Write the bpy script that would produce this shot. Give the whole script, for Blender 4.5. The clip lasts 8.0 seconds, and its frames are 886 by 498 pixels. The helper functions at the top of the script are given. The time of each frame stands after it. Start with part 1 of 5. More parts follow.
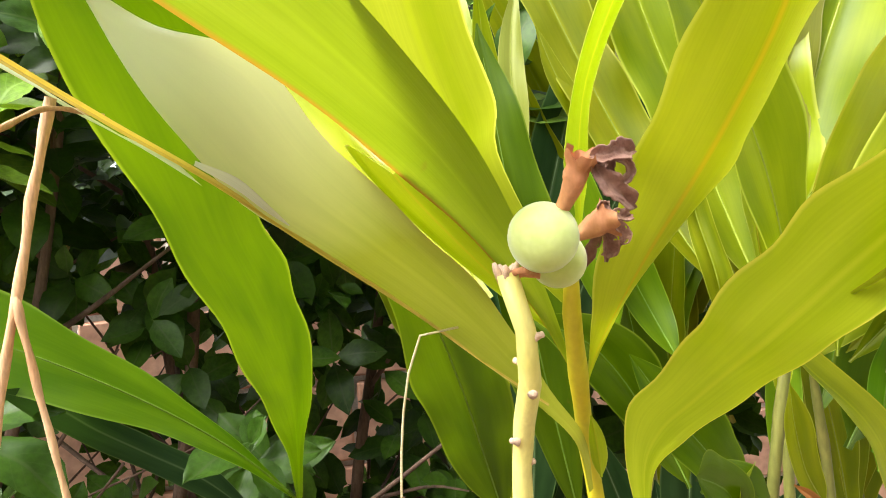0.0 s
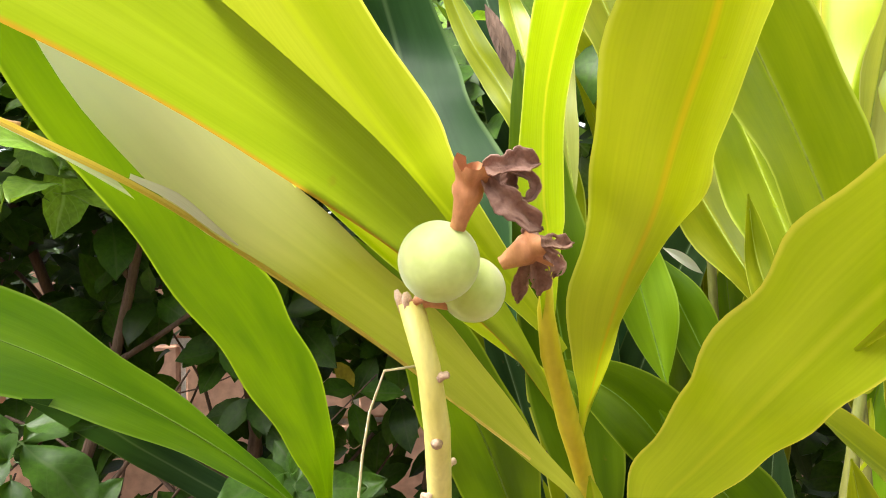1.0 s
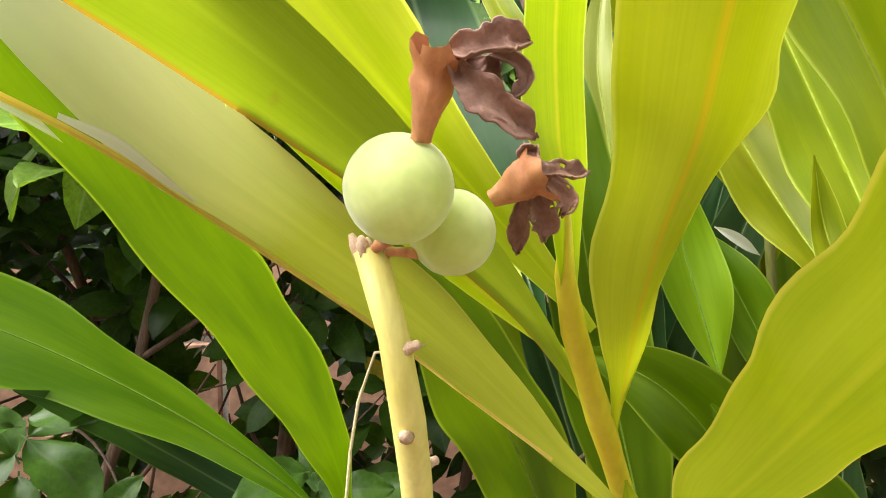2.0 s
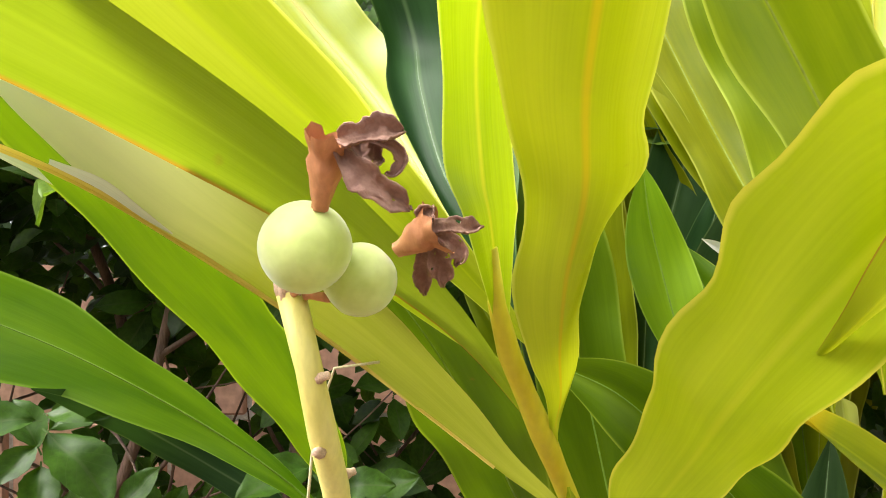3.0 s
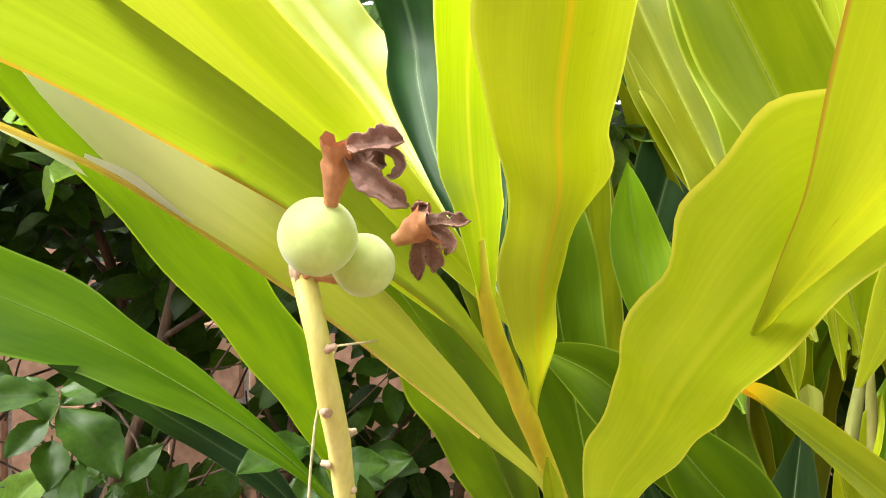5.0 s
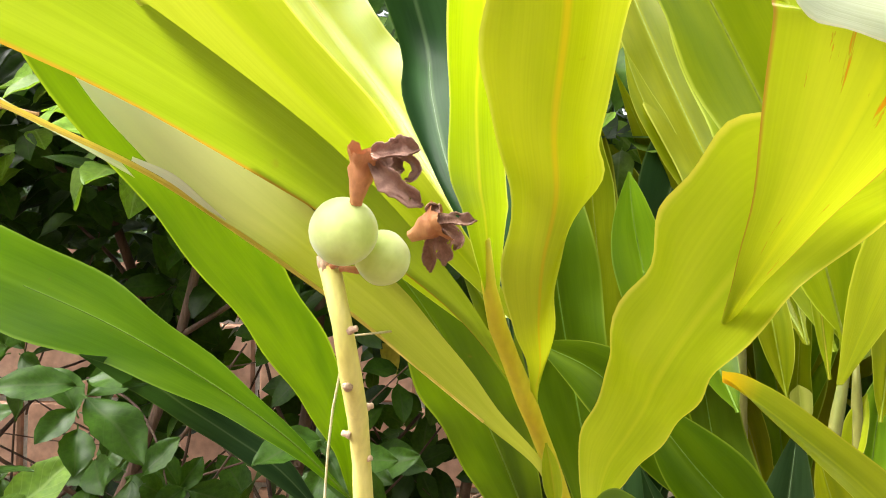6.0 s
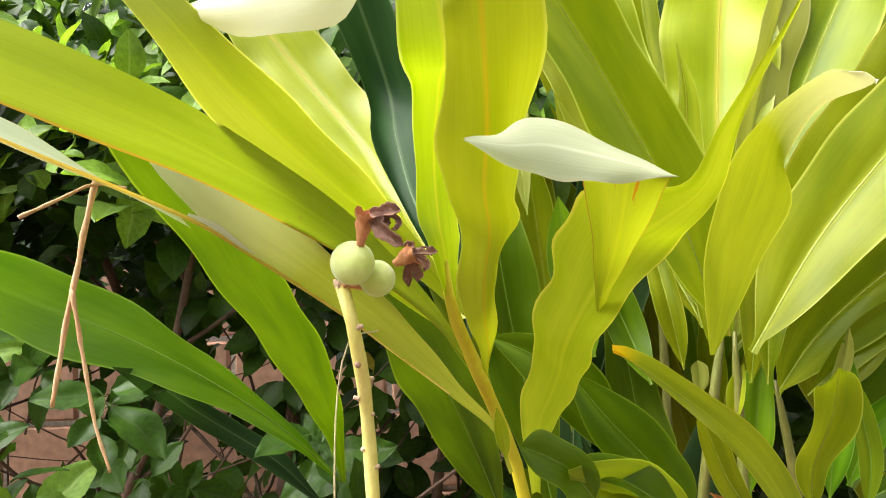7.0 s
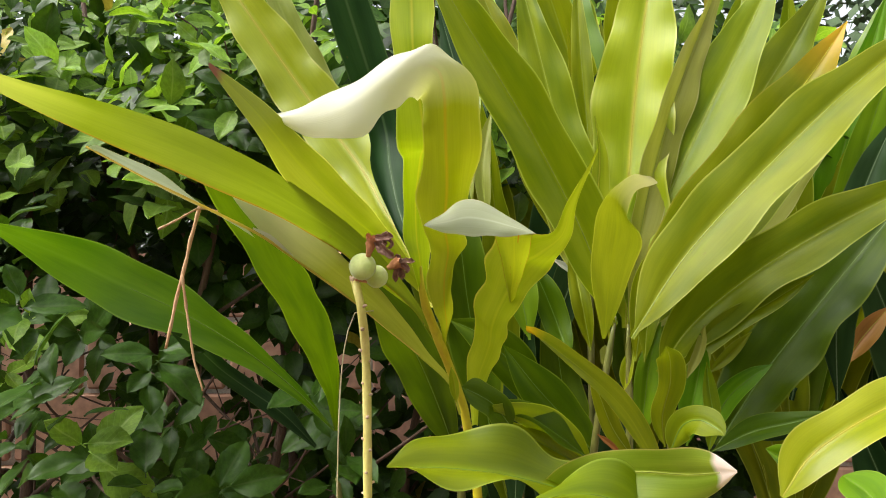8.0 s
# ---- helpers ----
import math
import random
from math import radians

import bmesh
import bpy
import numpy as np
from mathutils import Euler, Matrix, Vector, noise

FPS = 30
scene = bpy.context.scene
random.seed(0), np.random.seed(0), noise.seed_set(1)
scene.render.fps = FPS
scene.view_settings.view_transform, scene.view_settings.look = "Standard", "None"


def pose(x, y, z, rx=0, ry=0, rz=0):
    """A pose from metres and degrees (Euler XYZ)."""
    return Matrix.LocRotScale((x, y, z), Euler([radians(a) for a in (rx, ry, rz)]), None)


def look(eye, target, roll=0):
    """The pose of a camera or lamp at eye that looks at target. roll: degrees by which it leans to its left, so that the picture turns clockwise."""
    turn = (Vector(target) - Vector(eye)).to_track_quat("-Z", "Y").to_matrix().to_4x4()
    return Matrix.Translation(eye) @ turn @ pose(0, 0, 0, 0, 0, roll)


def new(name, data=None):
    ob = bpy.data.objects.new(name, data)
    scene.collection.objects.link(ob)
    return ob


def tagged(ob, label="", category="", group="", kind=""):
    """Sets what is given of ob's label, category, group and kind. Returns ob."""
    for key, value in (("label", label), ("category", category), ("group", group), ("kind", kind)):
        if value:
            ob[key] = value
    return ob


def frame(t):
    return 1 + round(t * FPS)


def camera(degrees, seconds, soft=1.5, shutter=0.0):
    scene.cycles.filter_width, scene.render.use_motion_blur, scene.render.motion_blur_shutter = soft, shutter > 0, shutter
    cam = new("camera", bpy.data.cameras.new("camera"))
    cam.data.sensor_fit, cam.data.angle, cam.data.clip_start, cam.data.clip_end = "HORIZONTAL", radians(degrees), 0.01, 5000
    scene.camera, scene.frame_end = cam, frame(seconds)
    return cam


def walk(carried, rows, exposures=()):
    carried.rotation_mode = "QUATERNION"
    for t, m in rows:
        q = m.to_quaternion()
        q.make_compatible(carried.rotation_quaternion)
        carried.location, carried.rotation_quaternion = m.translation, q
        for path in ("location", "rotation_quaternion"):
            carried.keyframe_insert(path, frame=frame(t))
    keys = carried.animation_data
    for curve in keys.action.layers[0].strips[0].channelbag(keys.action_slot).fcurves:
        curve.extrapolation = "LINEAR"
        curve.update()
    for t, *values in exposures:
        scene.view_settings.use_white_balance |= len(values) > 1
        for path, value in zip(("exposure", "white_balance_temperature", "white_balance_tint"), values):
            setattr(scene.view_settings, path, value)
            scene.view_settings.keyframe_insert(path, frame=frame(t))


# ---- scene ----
cam = camera(65.74, 8.0, soft=1.0)
PATH = [
    (0, (-0.00987, 0.44056, 0.93414), (-0.2835, 2.4213, 0.8927), -4.16),
    (0.5, (0.01582, 0.46900, 0.92594), (-0.2982, 2.4437, 0.9719), -0.74),
    (0.8, (0.03142, 0.46541, 0.92232), (-0.5374, 2.3792, 1.0405), -1.57),
    (1, (0.03696, 0.47152, 0.92754), (-0.5618, 2.3775, 1.0201), -1.73),
    (1.3, (0.04227, 0.48235, 0.92555), (-0.5764, 2.3812, 1.0336), -1.87),
    (1.5, (0.04055, 0.49071, 0.92264), (-0.6267, 2.3719, 1.0489), -1.10),
    (1.7, (0.04072, 0.50404, 0.92126), (-0.6454, 2.3788, 1.0408), -3.13),
    (2, (0.03734, 0.51390, 0.91657), (-0.6895, 2.3746, 1.0143), -2.15),
    (2.2, (0.04517, 0.52192, 0.91533), (-0.6624, 2.3901, 1.0116), -2.24),
    (3.3, (0.07055, 0.49465, 0.92736), (-0.7596, 2.3124, 1.0087), -1.44),
    (3.5, (0.07155, 0.49066, 0.92698), (-0.7317, 2.3206, 1.0054), -0.95),
    (4, (0.07309, 0.48921, 0.92206), (-0.7210, 2.3244, 0.9607), -0.52),
    (5.3, (0.08052, 0.47730, 0.92484), (-0.7250, 2.3065, 0.9977), -0.75),
    (5.5, (0.08155, 0.47234, 0.92420), (-0.7408, 2.2935, 1.0085), -0.37),
    (6, (0.08784, 0.46255, 0.92058), (-0.7380, 2.2825, 0.9969), 0.20),
    (6.3, (0.10305, 0.44881, 0.92270), (-0.7398, 2.2605, 1.0076), -0.61),
    (6.5, (0.10329, 0.43424, 0.92088), (-0.6849, 2.2689, 1.0345), -0.27),
    (6.8, (0.11773, 0.39985, 0.92523), (-0.6300, 2.2513, 1.0391), -1.84),
    (7, (0.12453, 0.37090, 0.92202), (-0.5992, 2.2327, 1.0225), -2.48),
    (7.2, (0.13138, 0.34143, 0.91327), (-0.5567, 2.2156, 1.0317), -2.76),
    (7.5, (0.15148, 0.28523, 0.90825), (-0.5195, 2.1668, 1.0061), -0.62),
    (7.8, (0.17623, 0.23868, 0.91851), (-0.4771, 2.1271, 1.0017), 0.21),
    (8, (0.19471, 0.20648, 0.92452), (-0.4850, 2.0855, 1.0086), 0.12),
]
walk(cam, [(t, look(eye, target, roll)) for t, eye, target, roll in PATH], exposures=[(0.0, 2.1), (2.2, 2.05), (4.0, 2.2), (5.5, 2.25), (6.5, 2.1), (7.0, 1.9), (7.5, 1.8), (7.8, 1.65), (8.0, 1.2)])

# ---- world, sun, exposure ----
SUN_ELEVATION, SUN_TURN = radians(54), radians(228)
world = bpy.data.worlds.new("world")
scene.world = world
world.use_nodes = True
sky = world.node_tree.nodes.new("ShaderNodeTexSky")
sky.sky_type, sky.sun_disc = "NISHITA", False
sky.sun_elevation, sky.sun_rotation = SUN_ELEVATION, SUN_TURN
sky.dust_density, sky.ozone_density = 4.0, 1.0
background = world.node_tree.nodes["Background"]
background.inputs["Strength"].default_value = 0.15
haze = world.node_tree.nodes.new("ShaderNodeHueSaturation")
haze.inputs["Saturation"].default_value = 0.2
world.node_tree.links.new(sky.outputs["Color"], haze.inputs["Color"])
world.node_tree.links.new(haze.outputs["Color"], background.inputs["Color"])
sun = new("sun", bpy.data.lights.new("sun", "SUN"))
sun.data.energy, sun.data.angle, sun.data.color = 1.5, radians(50), (1.0, 0.955, 0.88)
sun.matrix_world = look((math.sin(SUN_TURN) * math.cos(SUN_ELEVATION) * 9, math.cos(SUN_TURN) * math.cos(SUN_ELEVATION) * 9, math.sin(SUN_ELEVATION) * 9), (0, 0, 0))


# ---- materials ----
def nodes_of(name):
    m = bpy.data.materials.new(name)
    m.use_nodes = True
    tree = m.node_tree
    tree.nodes.clear()

    def node(kind, **settings):
        n = tree.nodes.new("ShaderNode" + kind)
        for key, value in settings.items():
            if key == "operation":
                n.operation = value
            elif key == "data_type":
                n.data_type = value
            elif key == "blend_type":
                n.blend_type = value
            elif key == "dims":
                n.noise_dimensions = value
            else:
                n.inputs[key].default_value = value
        return n

    return m, tree, node, tree.links.new


def ramp(tree, stops):
    r = tree.nodes.new("ShaderNodeValToRGB")
    r.color_ramp.elements[0].position, r.color_ramp.elements[0].color = stops[0][0], (*stops[0][1], 1)
    r.color_ramp.elements[1].position, r.color_ramp.elements[1].color = stops[-1][0], (*stops[-1][1], 1)
    for at, colour in stops[1:-1]:
        r.color_ramp.elements.new(at).color = (*colour, 1)
    return r


def blended(tree, node, link, amount, one, two, kind="MIX"):
    """The mix of two colours, each a socket or a triple, by a socket or a number."""
    m = node("Mix", data_type="RGBA", blend_type=kind)
    for value, at in ((amount, 0), (one, 6), (two, 7)):
        if isinstance(value, bpy.types.NodeSocket):
            link(value, m.inputs[at])
        else:
            m.inputs[at].default_value = value if at == 0 else (*value, 1)
    return m.outputs[2]


def leaf_material(name, dark, light, through_tint, rib, edge, share=0.45, gloss=0.38, wear=0.25, edge_wide=0.04, tip_or_sheen=None, spots=False, shine=0.46, lower_only=False):
    """A strap-shaped leaf: UV x runs across (0 to 1), y along in metres."""
    m, tree, node, link = nodes_of(name)
    uv = node("UVMap")
    split = node("SeparateXYZ")
    link(uv.outputs[0], split.inputs[0])
    info = node("ObjectInfo")
    # distance from the midrib, 0 to 1
    off = node("Math", operation="SUBTRACT")
    link(split.outputs[0], off.inputs[0])
    off.inputs[1].default_value = 0.5
    away = node("Math", operation="ABSOLUTE")
    link(off.outputs[0], away.inputs[0])
    span = node("Math", operation="MULTIPLY")
    link(away.outputs[0], span.inputs[0])
    span.inputs[1].default_value = 2.0
    # fine veins that run out from the midrib at a narrow angle
    lean = node("Math", operation="MULTIPLY_ADD")
    link(away.outputs[0], lean.inputs[0])
    lean.inputs[1].default_value = -0.10
    link(split.outputs[1], lean.inputs[2])
    grain_at = node("CombineXYZ")
    link(lean.outputs[0], grain_at.inputs[1])
    link(split.outputs[0], grain_at.inputs[0])
    link(info.outputs["Random"], grain_at.inputs[2])
    squeeze = node("Vector" + "Math", operation="MULTIPLY")
    link(grain_at.outputs[0], squeeze.inputs[0])
    squeeze.inputs[1].default_value = (46, 14, 40)
    veins = node("TexNoise", Scale=1.0, Detail=2.0)
    link(squeeze.outputs[0], veins.inputs["Vector"])
    squeeze2 = node("Vector" + "Math", operation="MULTIPLY")
    link(grain_at.outputs[0], squeeze2.inputs[0])
    squeeze2.inputs[1].default_value = (2.2, 9, 30)
    patches = node("TexNoise", Scale=1.0, Detail=3.0)
    link(squeeze2.outputs[0], patches.inputs["Vector"])
    tone = ramp(tree, [(0.34, dark), (0.66, light)])
    link(patches.outputs["Fac"], tone.inputs[0])
    streak = ramp(tree, [(0.3, (0.94, 0.95, 0.91)), (0.7, (1.04, 1.03, 1.06))])
    link(veins.outputs["Fac"], streak.inputs[0])
    colour = blended(tree, node, link, 1.0, tone.outputs[0], streak.outputs[0], "MULTIPLY")
    # pale midrib and thin pale margin
    on_rib = ramp(tree, [(0.02, (0.85, 0.85, 0.85)), (0.085, (0, 0, 0))])
    link(span.outputs[0], on_rib.inputs[0])
    colour = blended(tree, node, link, on_rib.outputs[0], colour, rib)
    on_edge = ramp(tree, [(1.0 - edge_wide * 1.6, (0, 0, 0)), (1.0 - edge_wide * 0.5, (0.8, 0.8, 0.8))])
    if lower_only:
        below = node("Math", operation="MULTIPLY")
        link(off.outputs[0], below.inputs[0])
        below.inputs[1].default_value = -2.0
        link(below.outputs[0], on_edge.inputs[0])
    else:
        link(span.outputs[0], on_edge.inputs[0])
    colour = blended(tree, node, link, on_edge.outputs[0], colour, edge)
    # brown flecks
    place = node("TexCoord")
    flecks = node("TexNoise", Scale=120.0, Detail=4.0)
    link(place.outputs["Object"], flecks.inputs["Vector"])
    fleck = ramp(tree, [(0.72, (0, 0, 0)), (0.80, (wear, wear, wear))])
    link(flecks.outputs["Fac"], fleck.inputs[0])
    colour = blended(tree, node, link, fleck.outputs[0], colour, (0.22, 0.11, 0.03))
    if spots:
        # lesions: long thin scars, orange inside a brown rim, in a few places
        drawn = node("Vector" + "Math", operation="MULTIPLY")
        link(grain_at.outputs[0], drawn.inputs[0])
        drawn.inputs[1].default_value = (15, 34, 30)
        big = node("TexNoise", Scale=1.0, Detail=5.0, Roughness=0.62, Distortion=0.8)
        link(drawn.outputs[0], big.inputs["Vector"])
        coarse = node("TexNoise", Scale=1.5, Detail=1.0)
        link(squeeze2.outputs[0], coarse.inputs["Vector"])
        where = node("Math", operation="MULTIPLY_ADD")
        link(coarse.outputs["Fac"], where.inputs[0])
        where.inputs[1].default_value = 0.55
        link(big.outputs["Fac"], where.inputs[2])
        scar = ramp(tree, [(0.965, (0, 0, 0)), (1.0, (0.85, 0.85, 0.85))])
        halve = node("Math", operation="MULTIPLY")
        link(where.outputs[0], halve.inputs[0])
        halve.inputs[1].default_value = 0.985
        link(halve.outputs[0], scar.inputs[0])
        inside = ramp(tree, [(0.975, (0.24, 0.11, 0.02)), (1.0, (0.50, 0.20, 0.015))])
        link(halve.outputs[0], inside.inputs[0])
        colour = blended(tree, node, link, scar.outputs[0], colour, inside.outputs[0])
    # browned, torn or gold tip, or sheen painted pale towards the leaf's end
    tip = node("UVMap")
    tip.uv_map = "reach"
    reach = node("SeparateXYZ")
    link(tip.outputs[0], reach.inputs[0])
    torn = node("Math", operation="MULTIPLY_ADD")
    link(patches.outputs["Fac"], torn.inputs[0])
    torn.inputs[1].default_value = 0.05
    link(reach.outputs[1], torn.inputs[2])
    if tip_or_sheen:
        at_tip = ramp(tree, [(tip_or_sheen[0], (0, 0, 0)), (tip_or_sheen[1], (1, 1, 1))])
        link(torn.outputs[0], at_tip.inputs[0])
        colour = blended(tree, node, link, at_tip.outputs[0], colour, tip_or_sheen[2])
    # each leaf a little different
    shift = node("HueSaturation")
    drift = node("MapRange")
    link(info.outputs["Random"], drift.inputs[0])
    drift.inputs[3].default_value, drift.inputs[4].default_value = 0.478, 0.503
    shift.inputs["Saturation"].default_value = 1.03
    link(drift.outputs[0], shift.inputs["Hue"])
    link(colour, shift.inputs["Color"])
    bright = node("MapRange")
    other = node("Math", operation="FRACT")
    many = node("Math", operation="MULTIPLY")
    link(info.outputs["Random"], many.inputs[0])
    many.inputs[1].default_value = 7.31
    link(many.outputs[0], other.inputs[0])
    link(other.outputs[0], bright.inputs[0])
    bright.inputs[3].default_value, bright.inputs[4].default_value = 0.84, 1.10
    link(bright.outputs[0], shift.inputs["Value"])
    body = node("BsdfPrincipled", Roughness=gloss)
    body.inputs["Specular IOR Level"].default_value = shine
    link(shift.outputs[0], body.inputs["Base Color"])
    rough = node("MapRange")
    link(patches.outputs["Fac"], rough.inputs[0])
    rough.inputs[3].default_value, rough.inputs[4].default_value = gloss - 0.06, gloss + 0.14
    link(rough.outputs[0], body.inputs["Roughness"])
    relief = node("Bump", Strength=0.16, Distance=0.0006)
    link(veins.outputs["Fac"], relief.inputs["Height"])
    link(relief.outputs[0], body.inputs["Normal"])
    glow = node("BsdfTranslucent")
    link(blended(tree, node, link, 1.0, shift.outputs[0], through_tint, "MULTIPLY"), glow.inputs["Color"])
    both = node("MixShader")
    both.inputs[0].default_value = share
    link(body.outputs[0], both.inputs[1])
    link(glow.outputs[0], both.inputs[2])
    out = node("OutputMaterial")
    link(both.outputs[0], out.inputs[0])
    return m


def plain_material(name, dark, light, scale=60.0, gloss=0.6, relief=0.3, depth=0.001, stretch=(1, 1, 1), share=0.0, tint=(1, 1, 1), speck=0.2, shine=0.5, vein=None, bloom=0.0):
    """A surface of two tones at two scales with a fine relief."""
    m, tree, node, link = nodes_of(name)
    place, info = node("TexCoord"), node("ObjectInfo")
    squeeze = node("Vector" + "Math", operation="MULTIPLY")
    link(place.outputs["Object"], squeeze.inputs[0])
    squeeze.inputs[1].default_value = stretch
    coarse = node("TexNoise", Scale=scale, Detail=4.0, Roughness=0.6)
    fine = node("TexNoise", Scale=scale * 7, Detail=3.0)
    for n in (coarse, fine):
        link(squeeze.outputs[0], n.inputs["Vector"])
    tone = ramp(tree, [(0.3, dark), (0.7, light)])
    link(coarse.outputs["Fac"], tone.inputs[0])
    fleck = ramp(tree, [(0.3, (1 - speck,) * 3), (0.7, (1 + speck * 0.75,) * 3)])
    link(fine.outputs["Fac"], fleck.inputs[0])
    colour = blended(tree, node, link, 1.0, tone.outputs[0], fleck.outputs[0], "MULTIPLY")
    if vein:
        # a pale midrib and side veins
        uv, split = node("UVMap"), node("SeparateXYZ")
        link(uv.outputs[0], split.inputs[0])
        away = node("Math", operation="ABSOLUTE")
        link(split.outputs[0], away.inputs[0])
        on_rib = ramp(tree, [(0.03, (0.8, 0.8, 0.8)), (0.10, (0, 0, 0))])
        link(away.outputs[0], on_rib.inputs[0])
        colour = blended(tree, node, link, on_rib.outputs[0], colour, vein)
        rise = node("Math", operation="MULTIPLY_ADD")
        link(away.outputs[0], rise.inputs[0])
        rise.inputs[1].default_value = -0.35
        link(split.outputs[1], rise.inputs[2])
        often = node("Math", operation="MULTIPLY")
        link(rise.outputs[0], often.inputs[0])
        often.inputs[1].default_value = 44.0
        comb = node("Math", operation="SINE")
        link(often.outputs[0], comb.inputs[0])
        side_vein = ramp(tree, [(0.90, (0, 0, 0)), (0.99, (0.35, 0.35, 0.35))])
        link(comb.outputs[0], side_vein.inputs[0])
        colour = blended(tree, node, link, side_vein.outputs[0], colour, vein)
    shift, drift = node("HueSaturation"), node("MapRange")
    link(node("NewGeometry").outputs["Random Per Island"], drift.inputs[0]) if vein else link(info.outputs["Random"], drift.inputs[0])
    drift.inputs[3].default_value, drift.inputs[4].default_value = (0.5, 1.6) if vein else (0.85, 1.12)
    link(drift.outputs[0], shift.inputs["Value"])
    link(colour, shift.inputs["Color"])
    body = node("BsdfPrincipled", Roughness=gloss)
    body.inputs["Specular IOR Level"].default_value = shine
    link(shift.outputs[0], body.inputs["Base Color"])
    body.inputs["Sheen Weight"].default_value = bloom
    body.inputs["Sheen Roughness"].default_value = 0.5
    bump = node("Bump", Strength=relief, Distance=depth)
    link(fine.outputs["Fac"], bump.inputs["Height"])
    link(bump.outputs[0], body.inputs["Normal"])
    out = node("OutputMaterial")
    if share:
        glow, both = node("BsdfTranslucent"), node("MixShader")
        link(blended(tree, node, link, 1.0, shift.outputs[0], tint, "MULTIPLY"), glow.inputs["Color"])
        both.inputs[0].default_value = share
        link(body.outputs[0], both.inputs[1])
        link(glow.outputs[0], both.inputs[2])
        link(both.outputs[0], out.inputs[0])
    else:
        link(body.outputs[0], out.inputs[0])
    return m


YOUNG = leaf_material("young_leaf", (0.27, 0.36, 0.010), (0.38, 0.46, 0.022), (1.12, 1.16, 0.8), (0.46, 0.44, 0.03), (0.54, 0.58, 0.12), 0.37, gloss=0.34)
# brown lower margin; the outer end's pale sheen is painted in
MARGIN = leaf_material("browned_leaf", (0.225, 0.30, 0.018), (0.30, 0.37, 0.034), (1.25, 1.28, 0.6), (0.28, 0.355, 0.026), (0.42, 0.2, 0.04), 0.45, gloss=0.34, edge_wide=0.06, lower_only=True, tip_or_sheen=(0.8, 1.3, (0.60, 0.62, 0.20)))
BROKEN = leaf_material("broken_leaf", (0.21, 0.29, 0.014), (0.29, 0.36, 0.03), (1.1, 1.15, 0.8), (0.28, 0.36, 0.02), (0.64, 0.68, 0.14), 0.45, gloss=0.34, tip_or_sheen=(0.975, 1.0, (0.24, 0.11, 0.04)))
SPOTTED = leaf_material("spotted_leaf", (0.29, 0.375, 0.014), (0.39, 0.46, 0.030), (1.3, 1.3, 0.6), (0.40, 0.45, 0.03), (0.60, 0.56, 0.1), 0.44, gloss=0.34)
LEAF = leaf_material("green_leaf", (0.145, 0.21, 0.005), (0.25, 0.31, 0.012), (1.4, 1.38, 0.5), (0.27, 0.335, 0.02), (0.46, 0.52, 0.09), 0.42, gloss=0.4, shine=0.32)
LOW = leaf_material("low_leaf", (0.13, 0.20, 0.004), (0.22, 0.30, 0.010), (1.4, 1.4, 0.45), (0.22, 0.32, 0.02), (0.34, 0.44, 0.06), 0.4)
GREEN = leaf_material("fresh_leaf", (0.080, 0.20, 0.005), (0.155, 0.31, 0.012), (1.2, 1.35, 0.4), (0.15, 0.30, 0.02), (0.24, 0.40, 0.06), 0.36, gloss=0.33)
DEEP = leaf_material("deep_leaf", (0.045, 0.108, 0.003), (0.088, 0.175, 0.006), (1.35, 1.4, 0.4), (0.075, 0.155, 0.005), (0.18, 0.27, 0.03), 0.38, gloss=0.36, shine=0.25)
BLEACHED = leaf_material("bleached_leaf", (0.166, 0.26, 0.02), (0.27, 0.36, 0.04), (1.54, 1.45, 0.7), (0.34, 0.4, 0.06), (0.45, 0.4, 0.14), 0.38, tip_or_sheen=(0.93, 0.955, (0.82, 0.68, 0.60)))
# bent-over end turns near-white: light from above is put into its colour
TIPPED = leaf_material("tipped_leaf", (0.34, 0.42, 0.014), (0.45, 0.52, 0.032), (1.35, 1.35, 0.6), (0.56, 0.46, 0.022), (0.58, 0.62, 0.12), 0.39, gloss=0.34, tip_or_sheen=(0.60, 0.74, (0.84, 0.85, 0.66)))
FLAP = leaf_material("flap_leaf", (0.30, 0.385, 0.018), (0.40, 0.47, 0.034), (1.35, 1.33, 0.6), (0.42, 0.48, 0.03), (0.34, 0.17, 0.04), 0.44, gloss=0.34, spots=True, edge_wide=0.03)
# folded-over tip of the torn leaf, coloured pale to stand in for sky sheen
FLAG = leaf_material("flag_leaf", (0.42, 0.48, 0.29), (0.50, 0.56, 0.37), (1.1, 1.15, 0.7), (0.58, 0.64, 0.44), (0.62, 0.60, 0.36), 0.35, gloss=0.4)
# far end whitened: the sky's reflection on the blade is painted here
BROAD = leaf_material("broad_leaf", (0.26, 0.325, 0.035), (0.35, 0.405, 0.065), (1.25, 1.3, 0.7), (0.31, 0.37, 0.05), (0.46, 0.42, 0.10), 0.40, gloss=0.30, tip_or_sheen=(0.56, 0.92, (0.84, 0.85, 0.68)), edge_wide=0.025, shine=0.5)
# upper half fades to white, a painted sheen on the curl
CURLED = leaf_material("curled_leaf", (0.20, 0.28, 0.015), (0.31, 0.39, 0.03), (1.4, 1.4, 0.5), (0.28, 0.36, 0.02), (0.46, 0.52, 0.09), 0.32, tip_or_sheen=(0.50, 0.80, (0.84, 0.84, 0.70)))
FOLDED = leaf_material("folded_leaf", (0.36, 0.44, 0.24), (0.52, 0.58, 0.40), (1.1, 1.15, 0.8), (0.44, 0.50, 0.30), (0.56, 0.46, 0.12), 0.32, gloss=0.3)
